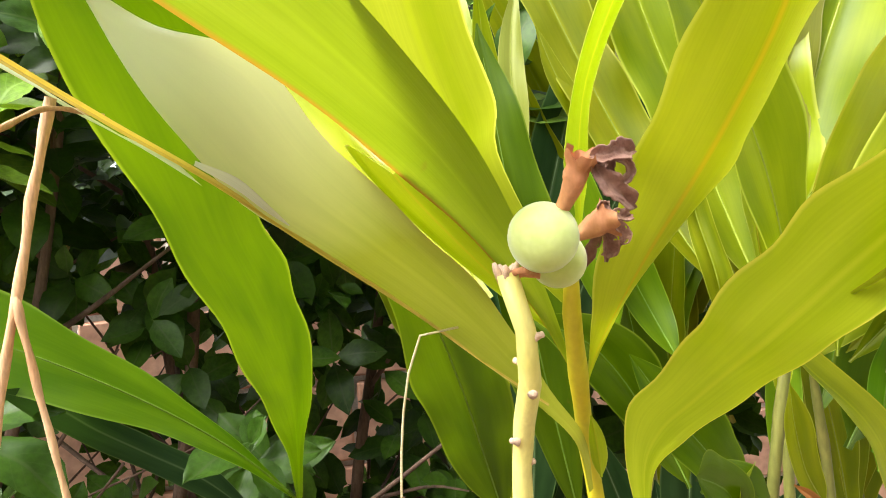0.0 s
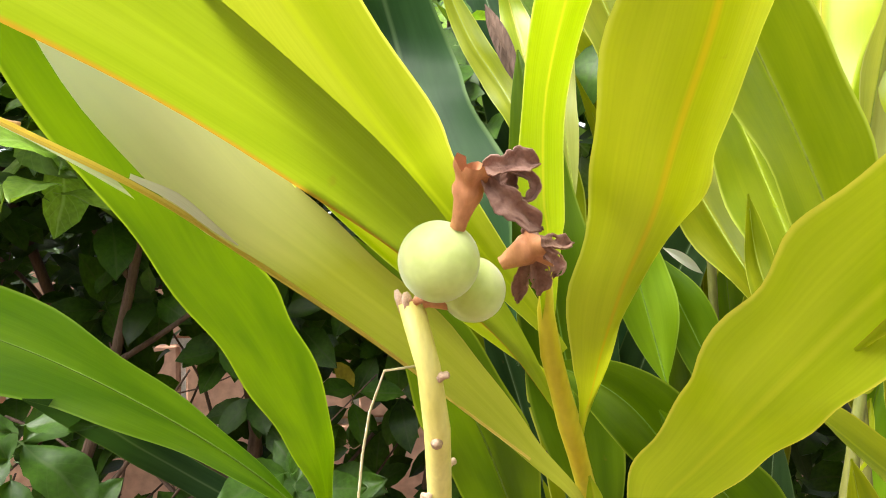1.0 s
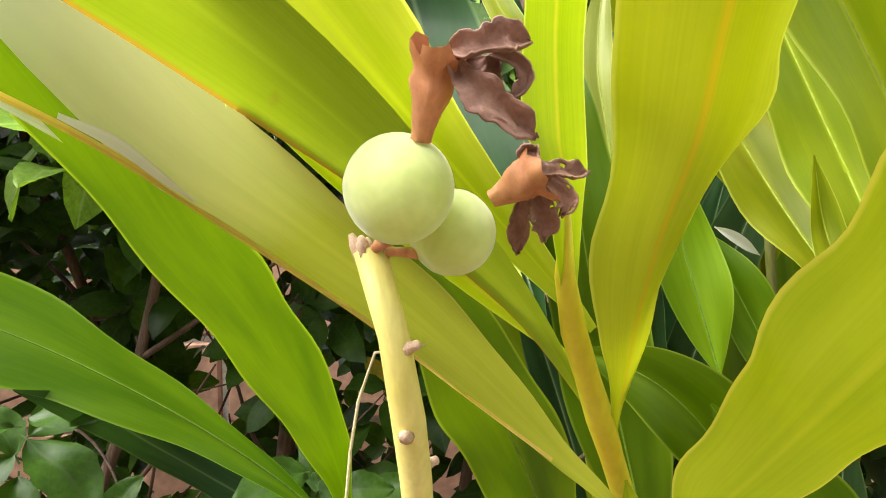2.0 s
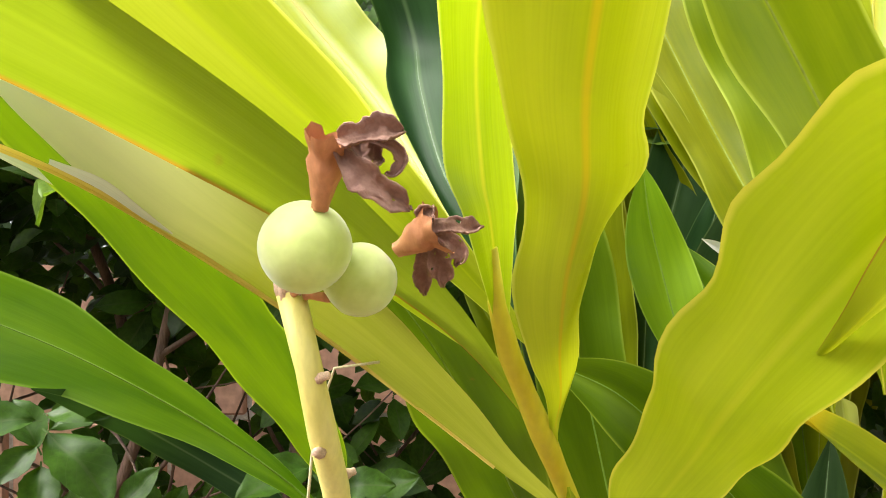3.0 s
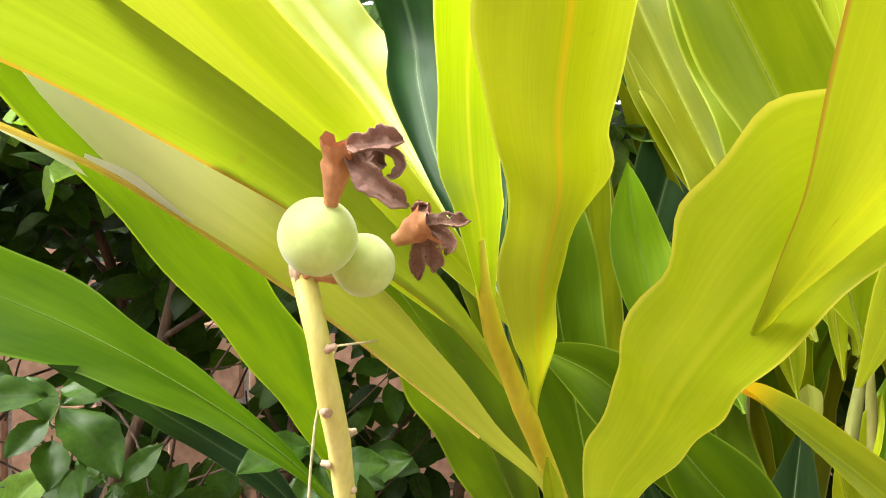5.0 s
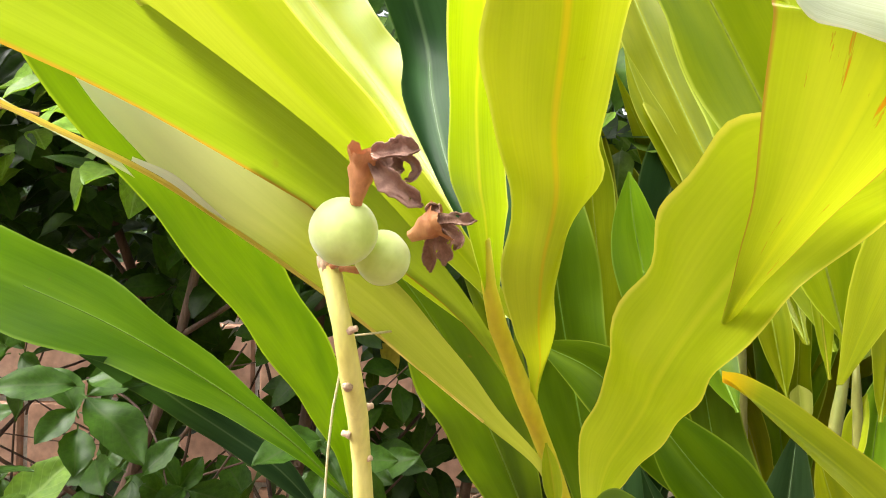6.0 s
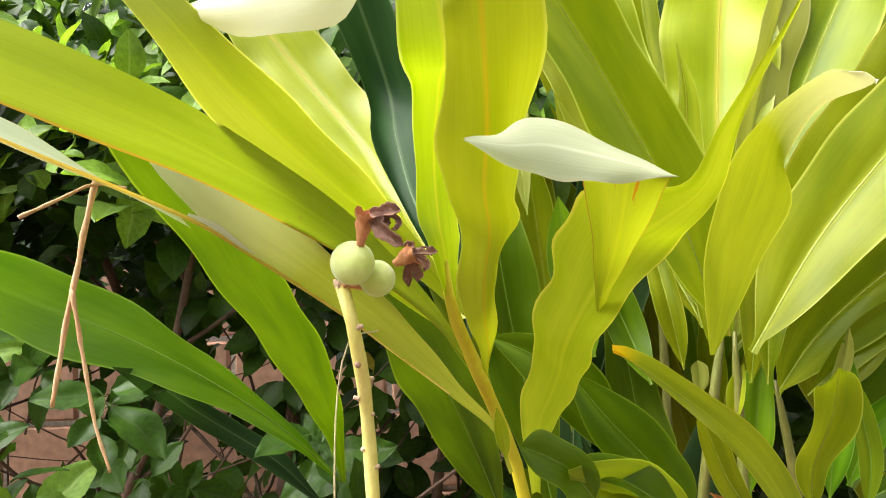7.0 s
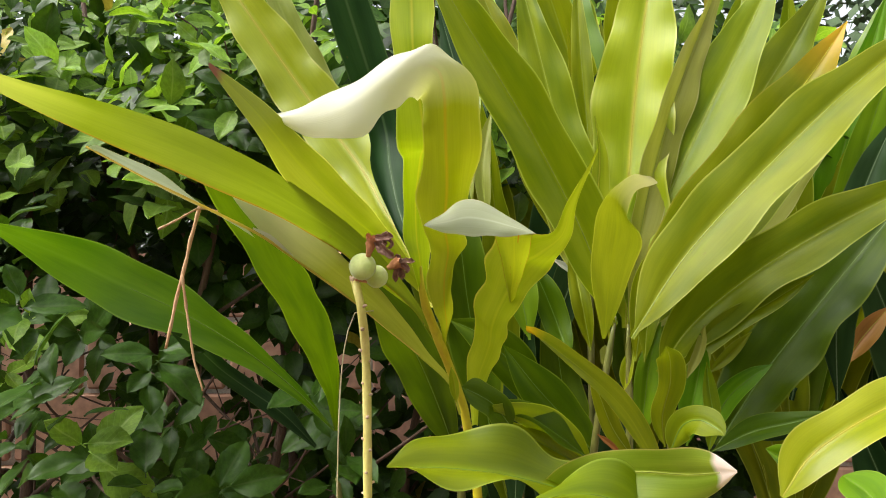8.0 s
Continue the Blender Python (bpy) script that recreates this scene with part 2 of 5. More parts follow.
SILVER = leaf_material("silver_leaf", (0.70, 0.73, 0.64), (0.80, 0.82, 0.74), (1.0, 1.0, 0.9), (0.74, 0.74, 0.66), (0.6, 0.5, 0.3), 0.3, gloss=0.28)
PALE = leaf_material("pale_leaf", (0.26, 0.31, 0.045), (0.37, 0.41, 0.09), (1.2, 1.2, 0.7), (0.36, 0.40, 0.10), (0.5, 0.5, 0.18), 0.38, gloss=0.34)
# dark bluish leaves; shade inside the clump is partly put into this colour
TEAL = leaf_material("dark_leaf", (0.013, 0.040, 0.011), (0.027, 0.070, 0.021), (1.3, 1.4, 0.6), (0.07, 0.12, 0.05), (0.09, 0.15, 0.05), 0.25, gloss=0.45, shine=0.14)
TIPGOLD = leaf_material("gold_tipped_leaf", (0.20, 0.27, 0.008), (0.30, 0.36, 0.018), (1.3, 1.3, 0.5), (0.30, 0.36, 0.02), (0.46, 0.44, 0.05), 0.40, gloss=0.34, tip_or_sheen=(0.80, 0.97, (0.72, 0.50, 0.03)))
DRY = leaf_material("dry_leaf", (0.34, 0.15, 0.03), (0.48, 0.26, 0.06), (1.2, 1.1, 0.7), (0.4, 0.2, 0.05), (0.4, 0.2, 0.05), 0.3)
TAN = leaf_material("tan_margin", (0.56, 0.42, 0.07), (0.68, 0.54, 0.16), (1.2, 1.1, 0.7), (0.5, 0.34, 0.08), (0.5, 0.34, 0.08), 0.3)
SHEATH = plain_material("sheath", (0.13, 0.15, 0.03), (0.22, 0.20, 0.05), 60, 0.45, 0.3, 0.0005, (1, 1, 0.25))
CANE = plain_material("cane", (0.70, 0.57, 0.02), (0.80, 0.72, 0.04), 40, 0.45, 0.15, 0.0003, (1, 1, 0.2), speck=0.08, shine=0.35)
PEDUNCLE = plain_material("fruit_stalk", (0.74, 0.65, 0.16), (0.86, 0.76, 0.27), 120, 0.5, 0.3, 0.0004, (1, 1, 0.3), speck=0.07)
SCAR = plain_material("stalk_scar", (0.60, 0.40, 0.26), (0.74, 0.54, 0.40), 400, 0.7, 0.4, 0.0004)
BERRY = plain_material("berry_skin", (0.50, 0.60, 0.10), (0.72, 0.79, 0.34), 55, 0.45, 0.06, 0.0002, share=0.2, tint=(1.2, 1.2, 0.6), speck=0.05, shine=0.3, bloom=1.0)
CALYX = plain_material("dry_calyx", (0.46, 0.18, 0.075), (0.68, 0.32, 0.16), 150, 0.7, 0.4, 0.0004, (1, 1, 0.4), speck=0.08)
WITHERED = plain_material("withered_petal", (0.25, 0.125, 0.095), (0.46, 0.27, 0.21), 160, 0.8, 0.5, 0.0005, speck=0.12, share=0.05)
STRAW = plain_material("straw", (0.52, 0.28, 0.13), (0.68, 0.44, 0.25), 200, 0.7, 0.4, 0.0004, (1, 1, 0.2))
GRASS = plain_material("dry_grass", (0.50, 0.42, 0.22), (0.66, 0.58, 0.36), 200, 0.6, 0.2, 0.0003)
BARK = plain_material("bark", (0.06, 0.034, 0.022), (0.15, 0.09, 0.06), 60, 0.85, 0.7, 0.002, (1, 1, 0.3))
HEDGE = plain_material("hedge_leaf", (0.019, 0.052, 0.004), (0.048, 0.105, 0.010), 30, 0.40, 0.3, 0.0006, share=0.25, tint=(1.6, 1.5, 0.5), shine=0.2, vein=(0.05, 0.085, 0.02))
# new growth, and the lighter leaf colour that imitates sky light on the crown
HEDGE_NEW_OR_LIT = plain_material("hedge_new_or_lit_leaf", (0.12, 0.23, 0.02), (0.22, 0.36, 0.045), 30, 0.45, 0.3, 0.0006, share=0.38, tint=(1.5, 1.5, 0.5), shine=0.25, vein=(0.26, 0.38, 0.09))
HEDGE_OLD = plain_material("hedge_old_leaf", (0.42, 0.34, 0.03), (0.55, 0.44, 0.05), 30, 0.5, 0.3, 0.0006, share=0.3)
EARTH = plain_material("earth", (0.10, 0.065, 0.04), (0.20, 0.13, 0.09), 9, 0.95, 0.8, 0.01)
CLAY = plain_material("clay_wall", (0.46, 0.25, 0.16), (0.62, 0.37, 0.26), 7, 0.9, 0.5, 0.003)
PLASTER = plain_material("plaster", (0.30, 0.31, 0.27), (0.38, 0.39, 0.34), 5, 0.9, 0.4, 0.003)
MORTAR = plain_material("mortar", (0.55, 0.50, 0.44), (0.72, 0.68, 0.62), 20, 0.95, 0.5, 0.003)
FAR_LEAF = plain_material("far_leaf", (0.03, 0.06, 0.02), (0.07, 0.12, 0.04), 3, 0.7, 0.2, 0.002)


# ---- building blocks ----
def part(name, bm, material, parent, label=""):
    """Links a bmesh as one mesh object under a thing or a part."""
    data = bpy.data.meshes.new(name)
    bm.to_mesh(data)
    bm.free()
    for p in data.polygons:
        p.use_smooth = True
    data.materials.append(material)
    ob = new(name, data)
    if parent is not None:
        ob.parent = parent
        ob.matrix_parent_inverse = parent.matrix_basis.inverted()
    if label:
        ob["label"] = label
    return ob


def spine(points, steps):
    """Evenly spaced places along a smooth curve through the points, and the length."""
    p = [Vector(q) for q in points]
    p = [2 * p[0] - p[1]] + p + [2 * p[-1] - p[-2]]
    fine = []
    for i in range(1, len(p) - 2):
        a, b, c, d = p[i - 1 : i + 3]
        for k in range(12):
            t = k / 12
            fine.append(0.5 * (2 * b + (c - a) * t + (2 * a - 5 * b + 4 * c - d) * t * t + (3 * b - a - 3 * c + d) * t**3))
    fine.append(p[-2])
    run = [0.0]
    for a, b in zip(fine, fine[1:]):
        run.append(run[-1] + (b - a).length)
    out = []
    for s in range(steps + 1):
        want = run[-1] * s / steps
        i = min(max(1, next((n for n, r in enumerate(run) if r >= want), len(run) - 1)), len(run) - 1)
        f = (want - run[i - 1]) / max(run[i] - run[i - 1], 1e-9)
        out.append(fine[i - 1].lerp(fine[i], f))
    return out, run[-1]


def tube(bm, points, radii, sides=8, closed=True):
    """A round rod through the points."""
    rings = []
    side = None
    for i, p in enumerate(points):
        t = (points[min(i + 1, len(points) - 1)] - points[max(i - 1, 0)]).normalized()
        if side is None:
            side = t.orthogonal().normalized()
        side = (side - t * side.dot(t)).normalized()
        other = t.cross(side)
        rings.append([bm.verts.new(p + radii[i] * (math.cos(a) * side + math.sin(a) * other)) for a in (2 * math.pi * k / sides for k in range(sides))])
    for a, b in zip(rings, rings[1:]):
        for k in range(sides):
            bm.faces.new((a[k], a[(k + 1) % sides], b[(k + 1) % sides], b[k]))
    if closed:
        bm.faces.new(reversed(rings[0]))
        bm.faces.new(rings[-1])


def shoot(foot, label):
    ob = new("ginger_shoot")
    ob.matrix_basis = pose(*foot)
    return tagged(ob, label, "plant", "ginger shoots")


def cane(parent, material, points, thick, thin):
    """An upright stem that comes out of the ground."""
    first = Vector(points[0])
    places, _ = spine([(first.x, first.y, -0.02), *points], 52)
    bm = bmesh.new()
    radii = [(thick + (thin - thick) * i / 52 + (0.0006 if i % 12 == 0 else 0)) * min(1.0, 0.35 + 0.4 * (52 - i)) for i in range(53)]
    tube(bm, places, radii, 10)
    return part("stem", bm, material, parent)


leaf_count = 0


def leaf(parent, material, points, width, face, face_end, fold, wave, petiole=0.03, blunt=False, early=False, rib=True, name="leaf"):
    """A strap-shaped leaf along a curve: wide past the middle, drawn out at both ends, with a raised midrib, a fold along it and a wavy margin."""
    global leaf_count
    leaf_count += 1
    rng = random.Random(leaf_count * 17)
    steps, across = 44, 10
    places, length = spine(points, steps)
    a, b = Vector(face), Vector(face_end)
    bm = bmesh.new()
    uv, reach = bm.loops.layers.uv.new("UVMap"), bm.loops.layers.uv.new("reach")
    wobble, wobble2, twist = rng.uniform(0, 6), rng.uniform(0, 6), rng.uniform(0, 6)
    rows, ribs = [], []
    for i, p in enumerate(places):
        u = i / steps
        t = (places[min(i + 1, steps)] - places[max(i - 1, 0)]).normalized()
        n = a.lerp(b, u * u * (3 - 2 * u))
        n = (n - t * n.dot(t)).normalized()
        s = t.cross(n)
        v = min(1.0, max(0.0, (u - petiole) / (1 - petiole)))
        grow = min(1.0, v / 0.42)
        full = 0.09 + 0.91 * math.sin(grow * math.pi / 2) ** 0.85
        last = 0.5 if not blunt else 0.72
        if early:
            full = 0.09 + 0.91 * math.sin(min(1.0, v / 0.25) * math.pi / 2) ** 0.8
        end = 1.0 if v < last else max(0.0, 1 - ((v - last) / (1 - last)) ** (2.0 if not blunt else 2.6))
        half = width / 2 * full * end
        if u <= petiole:
            half = width * 0.045
        half = max(half, 0.0006)
        row = []
        for k in range(across + 1):
            q = 2 * k / across - 1
            sway = abs(q) ** 1.6
            # a slightly uneven outline and a rippled margin
            w = half * (1 + (0.04 + min(0.10, 1.1 * wave)) * math.sin(u * length * 60 + wobble + (2 if q > 0 else 0)) * abs(q))
            ripple = wave * width * 9 * sway * 0.18 * (math.sin(u * length * 95 + (wobble if q > 0 else wobble2)) + 0.6 * math.sin(u * length * 43 + twist + 2 * q)) * min(1, half / (0.3 * width))
            lift = fold * half * 2 * (abs(q) - 0.28 * q * q) - 0.08 * half * (1 - abs(q)) ** 4
            row.append(bm.verts.new(p + s * q * w + n * (lift + ripple)))
        rows.append((row, u))
        ribs.append((p - n * 0.08 * half, s, n))
    for (r1, u1), (r2, u2) in zip(rows, rows[1:]):
        for k in range(across):
            f = bm.faces.new((r1[k], r1[k + 1], r2[k + 1], r2[k]))
            for loop, (x, y) in zip(f.loops, ((k, u1), (k + 1, u1), (k + 1, u2), (k, u2))):
                loop[uv].uv = (x / across, y * length)
                loop[reach].uv = (0.5, y)
    blade = part(name, bm, material, parent)
    if not rib:
        return blade
    # the midrib: a low ridge on the blade
    bm, rows = bmesh.new(), []
    cut = int(steps * 0.95)
    for i in range(cut + 1):
        p, s, n = ribs[i]
        r = 0.0002 + width * 0.010 * (1 - i / (cut + 1)) ** 0.8
        rows.append([bm.verts.new(p + s * r * math.cos(w) + n * (0.0002 + 0.6 * r * math.sin(w))) for w in (math.pi, 2.36, 1.57, 0.78, 0)])
    for r1, r2 in zip(rows, rows[1:]):
        for k in range(4):
            bm.faces.new((r1[k], r1[k + 1], r2[k + 1], r2[k]))
    part("midrib", bm, RIB[material.name], blade)
    return blade


def smooth(points, steps):
    """Places along a curve through the points, the same number between each two of them."""
    p = [Vector(q) for q in points]
    p = [2 * p[0] - p[1]] + p + [2 * p[-1] - p[-2]]
    out = []
    for i in range(1, len(p) - 2):
        a, b, c, d = p[i - 1 : i + 3]
        for k in range(steps):
            t = k / steps
            out.append(0.5 * (2 * b + (c - a) * t + (2 * a - 5 * b + 4 * c - d) * t * t + (3 * b - a - 3 * c + d) * t**3))
    return out + [p[-2]]


def draped_leaf(parent, material, left, middle, right, wave, rib):
    """A blade laid between its two margins over its midrib of radius rib, for leaves that are bent, folded or torn."""
    global leaf_count
    leaf_count += 1
    three = [smooth(run, 5) for run in (left, middle, right)]
    bm = bmesh.new()
    uv, reach = bm.loops.layers.uv.new("UVMap"), bm.loops.layers.uv.new("reach")
    rows, run, last = [], 0.0, None
    for i, (l, m, r) in enumerate(zip(*three)):
        run += (m - last).length if last else 0.0
        last = m
        row = []
        for k in range(13):
            q = k / 6 - 1
            # a scalloped margin
            p = m.lerp(l if q < 0 else r, abs(q) * (1 + min(0.06, 60 * wave) * q * q * math.sin(i * 0.8 + 2 * (q > 0) + leaf_count) * math.sin(math.pi * i / (len(three[0]) - 1))))
            # rounded over the midrib
            p = p + (m - (l + r) / 2) * 0.22 * math.sin(math.pi * abs(q))
            p = p + Vector((0, -wave, 0.4 * wave)) * abs(q) ** 2 * math.sin(i * 0.9 + 3 * q + leaf_count)
            row.append(bm.verts.new(p))
        rows.append((row, i / (len(three[0]) - 1), run))
    for (r1, u1, y1), (r2, u2, y2) in zip(rows, rows[1:]):
        for k in range(12):
            f = bm.faces.new((r1[k], r1[k + 1], r2[k + 1], r2[k]))
            for loop, (x, u, y) in zip(f.loops, ((k, u1, y1), (k + 1, u1, y1), (k + 1, u2, y2), (k, u2, y2))):
                loop[uv].uv = (x / 12, y)
                loop[reach].uv = (0.5, u)
    blade = part("leaf", bm, material, parent)
    if rib:
        bm = bmesh.new()
        low = three[1][: int(len(three[1]) * 0.62)]
        tube(bm, low, [rib * (1 - i / len(low)) + 0.0002 for i in range(len(low))], 8)
        part("midrib", bm, RIB[material.name], blade)
    return blade


RIB = {"young_leaf": plain_material("young_rib", (0.54, 0.50, 0.04), (0.62, 0.58, 0.07), 50, 0.45, 0.2, 0.0003, share=0.4, tint=(1.2, 1.2, 0.6), speck=0.05),
       "green_leaf": plain_material("green_rib", (0.26, 0.33, 0.02), (0.34, 0.40, 0.04), 50, 0.45, 0.2, 0.0003),
       "dark_leaf": plain_material("dark_rib", (0.09, 0.16, 0.06), (0.15, 0.22, 0.10), 50, 0.45, 0.2, 0.0003)}
RIB |= {n: RIB["young_leaf"] for n in ("broken_leaf", "flag_leaf", "broad_leaf", "curled_leaf", "folded_leaf", "silver_leaf")}
RIB["low_leaf"] = RIB["fresh_leaf"] = RIB["deep_leaf"] = plain_material("fresh_rib", (0.11, 0.21, 0.012), (0.16, 0.27, 0.025), 50, 0.45, 0.2, 0.0003)
RIB |= {"gold_tipped_leaf": RIB["young_leaf"], "browned_leaf": RIB["young_leaf"], "spotted_leaf": RIB["young_leaf"], "bleached_leaf": RIB["green_leaf"], "pale_leaf": RIB["green_leaf"], "tipped_leaf": RIB["young_leaf"], "flap_leaf": RIB["young_leaf"], "dry_leaf": RIB["young_leaf"], "tan_margin": RIB["young_leaf"]}


def fan(parent, material, foot, count, tall, wide, seed, lean=0.5):
    """Leaves that spread from a shoot's sheath."""
    rng = random.Random(seed)
    foot = Vector(foot)
    for k in range(count):
        turn = rng.uniform(0, 6.28)
        out = Vector((math.cos(turn), 0.6 * math.sin(turn), 0))
        long = rng.uniform(0.6, 1.0) * tall
        first = foot + Vector((0, 0, rng.uniform(-0.25, 0.1)))
        spread = lean * rng.uniform(0.3, 1.0)
        run = [first + out * spread * long * u**1.3 + Vector((0, 0, long * (u - 0.25 * spread * u * u))) for u in (0, 0.25, 0.5, 0.75, 1.0)]
        look_at = (Vector((0.1, 0.3, 0.95)) - run[2]).normalized() + 0.5 * Vector((rng.uniform(-1, 1), rng.uniform(-1, 1), rng.uniform(-0.2, 0.6)))
        leaf(parent, rng.choice(material), [tuple(p) for p in run], wide * rng.uniform(0.8, 1.2), tuple(look_at), tuple(look_at), 0.12, 0.02)


# ---- the setting ----
bm = bmesh.new()
bmesh.ops.create_grid(bm, x_segments=60, y_segments=60, size=60)
for v in bm.verts:
    v.co.z = 0.02 * noise.noise(v.co * 0.6)
ground = part("ground", bm, EARTH, None)
tagged(ground, "bare brown garden earth under the plants", "ground", kind="structure")

# garden axes: along the hedge (to the right) and away from the path
ALONG, AWAY = Vector((0.940, 0.342, 0)), Vector((-0.342, 0.940, 0))
HERE = Vector((0.195, 0.204, 0))


def spot(s, d, z):
    """A place s metres along the hedge, d metres away and z up."""
    p = HERE + ALONG * s + AWAY * d
    return Vector((p.x, p.y, z))


# ---- ginger shoots and their leaves ----

front = shoot((0.027, 0.757, 0.000), "young ginger shoot with yellow-green leaves and an orange-tinged stem")
cane(front, CANE, [(0.0220, 0.8050, 0.4000), (0.0170, 0.7950, 0.7000), (0.0105, 0.7790, 0.7950), (0.0066, 0.7650, 0.8288), (0.0033, 0.7306, 0.8704), (0.0010, 0.7012, 0.9041), (0.0017, 0.6913, 0.9192), (0.0045, 0.6825, 0.9330)], 0.0062, 0.0036)
draped_leaf(front, YOUNG, [(-0.0003, 0.6975, 0.9080), (0.0028, 0.6673, 0.9381), (-0.0000, 0.6607, 0.9539), (0.0047, 0.6495, 0.9786), (0.0140, 0.6263, 1.0014), (0.0207, 0.6018, 1.0119), (0.0190, 0.5997, 1.0649), (0.0151, 0.6018, 1.1027), (0.0226, 0.6107, 1.1633)], [(0.0012, 0.6975, 0.9080), (0.0053, 0.6790, 0.9389), (0.0052, 0.6736, 0.9522), (0.0089, 0.6618, 0.9798), (0.0215, 0.6396, 1.0066), (0.0332, 0.6173, 1.0147), (0.0308, 0.6039, 1.0649), (0.0280, 0.6065, 1.1028), (0.0236, 0.6107, 1.1633)], [(0.0027, 0.6975, 0.9080), (0.0074, 0.6944, 0.9395), (0.0094, 0.6899, 0.9508), (0.0123, 0.6777, 0.9808), (0.0275, 0.6563, 1.0106), (0.0431, 0.6357, 1.0170), (0.0423, 0.6081, 1.0649), (0.0417, 0.6115, 1.1028), (0.0246, 0.6107, 1.1633)], 0.0006, 0.0)
draped_leaf(front, MARGIN, [(0.0023, 0.7335, 0.8690), (-0.0131, 0.7005, 0.9038), (-0.0289, 0.6602, 0.9298), (-0.0449, 0.6173, 0.9514), (-0.0603, 0.5720, 0.9681), (-0.0751, 0.5254, 0.9812), (-0.0911, 0.4793, 0.9946), (-0.1082, 0.4343, 1.0104), (-0.1165, 0.3941, 1.0260)], [(0.0023, 0.7334, 0.8700), (-0.0103, 0.6996, 0.9068), (-0.0235, 0.6590, 0.9360), (-0.0377, 0.6154, 0.9599), (-0.0544, 0.5706, 0.9794), (-0.0732, 0.5254, 0.9947), (-0.0884, 0.4775, 1.0043), (-0.1027, 0.4295, 1.0135), (-0.1160, 0.3941, 1.0265)], [(0.0023, 0.7335, 0.8710), (-0.0076, 0.6993, 0.9097), (-0.0182, 0.6591, 0.9419), (-0.0307, 0.6152, 0.9680), (-0.0488, 0.5711, 0.9901), (-0.0715, 0.5273, 1.0076), (-0.0859, 0.4772, 1.0136), (-0.0974, 0.4259, 1.0163), (-0.1155, 0.3941, 1.0270)], 0.0006, 0.0)
draped_leaf(front, YOUNG, [(-0.0014, 0.7330, 0.8853), (-0.0219, 0.7110, 0.9055), (-0.0419, 0.6890, 0.9264), (-0.0601, 0.6677, 0.9493), (-0.0663, 0.6451, 0.9637), (-0.0460, 0.6178, 0.9510)], [(-0.0019, 0.7340, 0.8873), (-0.0163, 0.7117, 0.9044), (-0.0305, 0.6895, 0.9218), (-0.0440, 0.6675, 0.9401), (-0.0514, 0.6445, 0.9534), (-0.0455, 0.6188, 0.9525)], [(-0.0024, 0.7325, 0.8893), (-0.0106, 0.7100, 0.9034), (-0.0190, 0.6874, 0.9173), (-0.0278, 0.6648, 0.9309), (-0.0365, 0.6414, 0.9431), (-0.0450, 0.6173, 0.9540)], 0.0004, 0.0)
draped_leaf(front, BROKEN, [(0.0013, 0.7295, 0.8990), (-0.0379, 0.6895, 0.9450), (-0.0451, 0.6514, 0.9580), (-0.0464, 0.6124, 0.9710), (-0.0449, 0.5750, 0.9874), (-0.0418, 0.5396, 1.0092), (-0.0571, 0.5178, 1.0416)], [(0.0023, 0.7284, 0.9004), (-0.0288, 0.6869, 0.9508), (-0.0325, 0.6497, 0.9659), (-0.0354, 0.6125, 0.9815), (-0.0364, 0.5754, 0.9974), (-0.0418, 0.5436, 1.0190), (-0.0575, 0.5176, 1.0435)], [(0.0033, 0.7295, 0.9010), (-0.0196, 0.6864, 0.9558), (-0.0199, 0.6501, 0.9730), (-0.0244, 0.6148, 0.9914), (-0.0280, 0.5779, 1.0067), (-0.0418, 0.5498, 1.0280), (-0.0578, 0.5195, 1.0447)], 0.0008, 0.0)
draped_leaf(front, SPOTTED, [(0.0254, 0.7458, 0.8036), (0.0217, 0.7466, 0.8305), (0.0227, 0.7384, 0.8533), (0.0321, 0.7206, 0.8713), (0.0417, 0.7026, 0.8886), (0.0462, 0.6811, 0.9040), (0.0590, 0.6655, 0.9220), (0.0668, 0.6440, 0.9366), (0.0783, 0.6230, 0.9492), (0.0936, 0.6066, 0.9528), (0.1170, 0.6033, 0.9502), (0.1300, 0.5880, 0.9660), (0.1500, 0.5634, 0.9909)], [(0.0282, 0.7446, 0.8054), (0.0295, 0.7427, 0.8291), (0.0353, 0.7315, 0.8471), (0.0448, 0.7155, 0.8619), (0.0539, 0.6988, 0.8762), (0.0605, 0.6798, 0.8889), (0.0700, 0.6639, 0.9036), (0.0819, 0.6507, 0.9194), (0.0943, 0.6363, 0.9337), (0.1083, 0.6181, 0.9394), (0.1243, 0.6045, 0.9494), (0.1325, 0.5890, 0.9650), (0.1500, 0.5634, 0.9909)], [(0.0303, 0.7454, 0.8041), (0.0332, 0.7392, 0.8274), (0.0430, 0.7253, 0.8438), (0.0543, 0.7095, 0.8584), (0.0646, 0.6925, 0.8723), (0.0730, 0.6737, 0.8852), (0.0809, 0.6551, 0.8977), (0.0950, 0.6444, 0.9144), (0.1107, 0.6347, 0.9302), (0.1215, 0.6154, 0.9394), (0.1298, 0.6057, 0.9491), (0.1355, 0.5890, 0.9655), (0.1504, 0.5634, 0.9909)], 0.0009, 0.0)
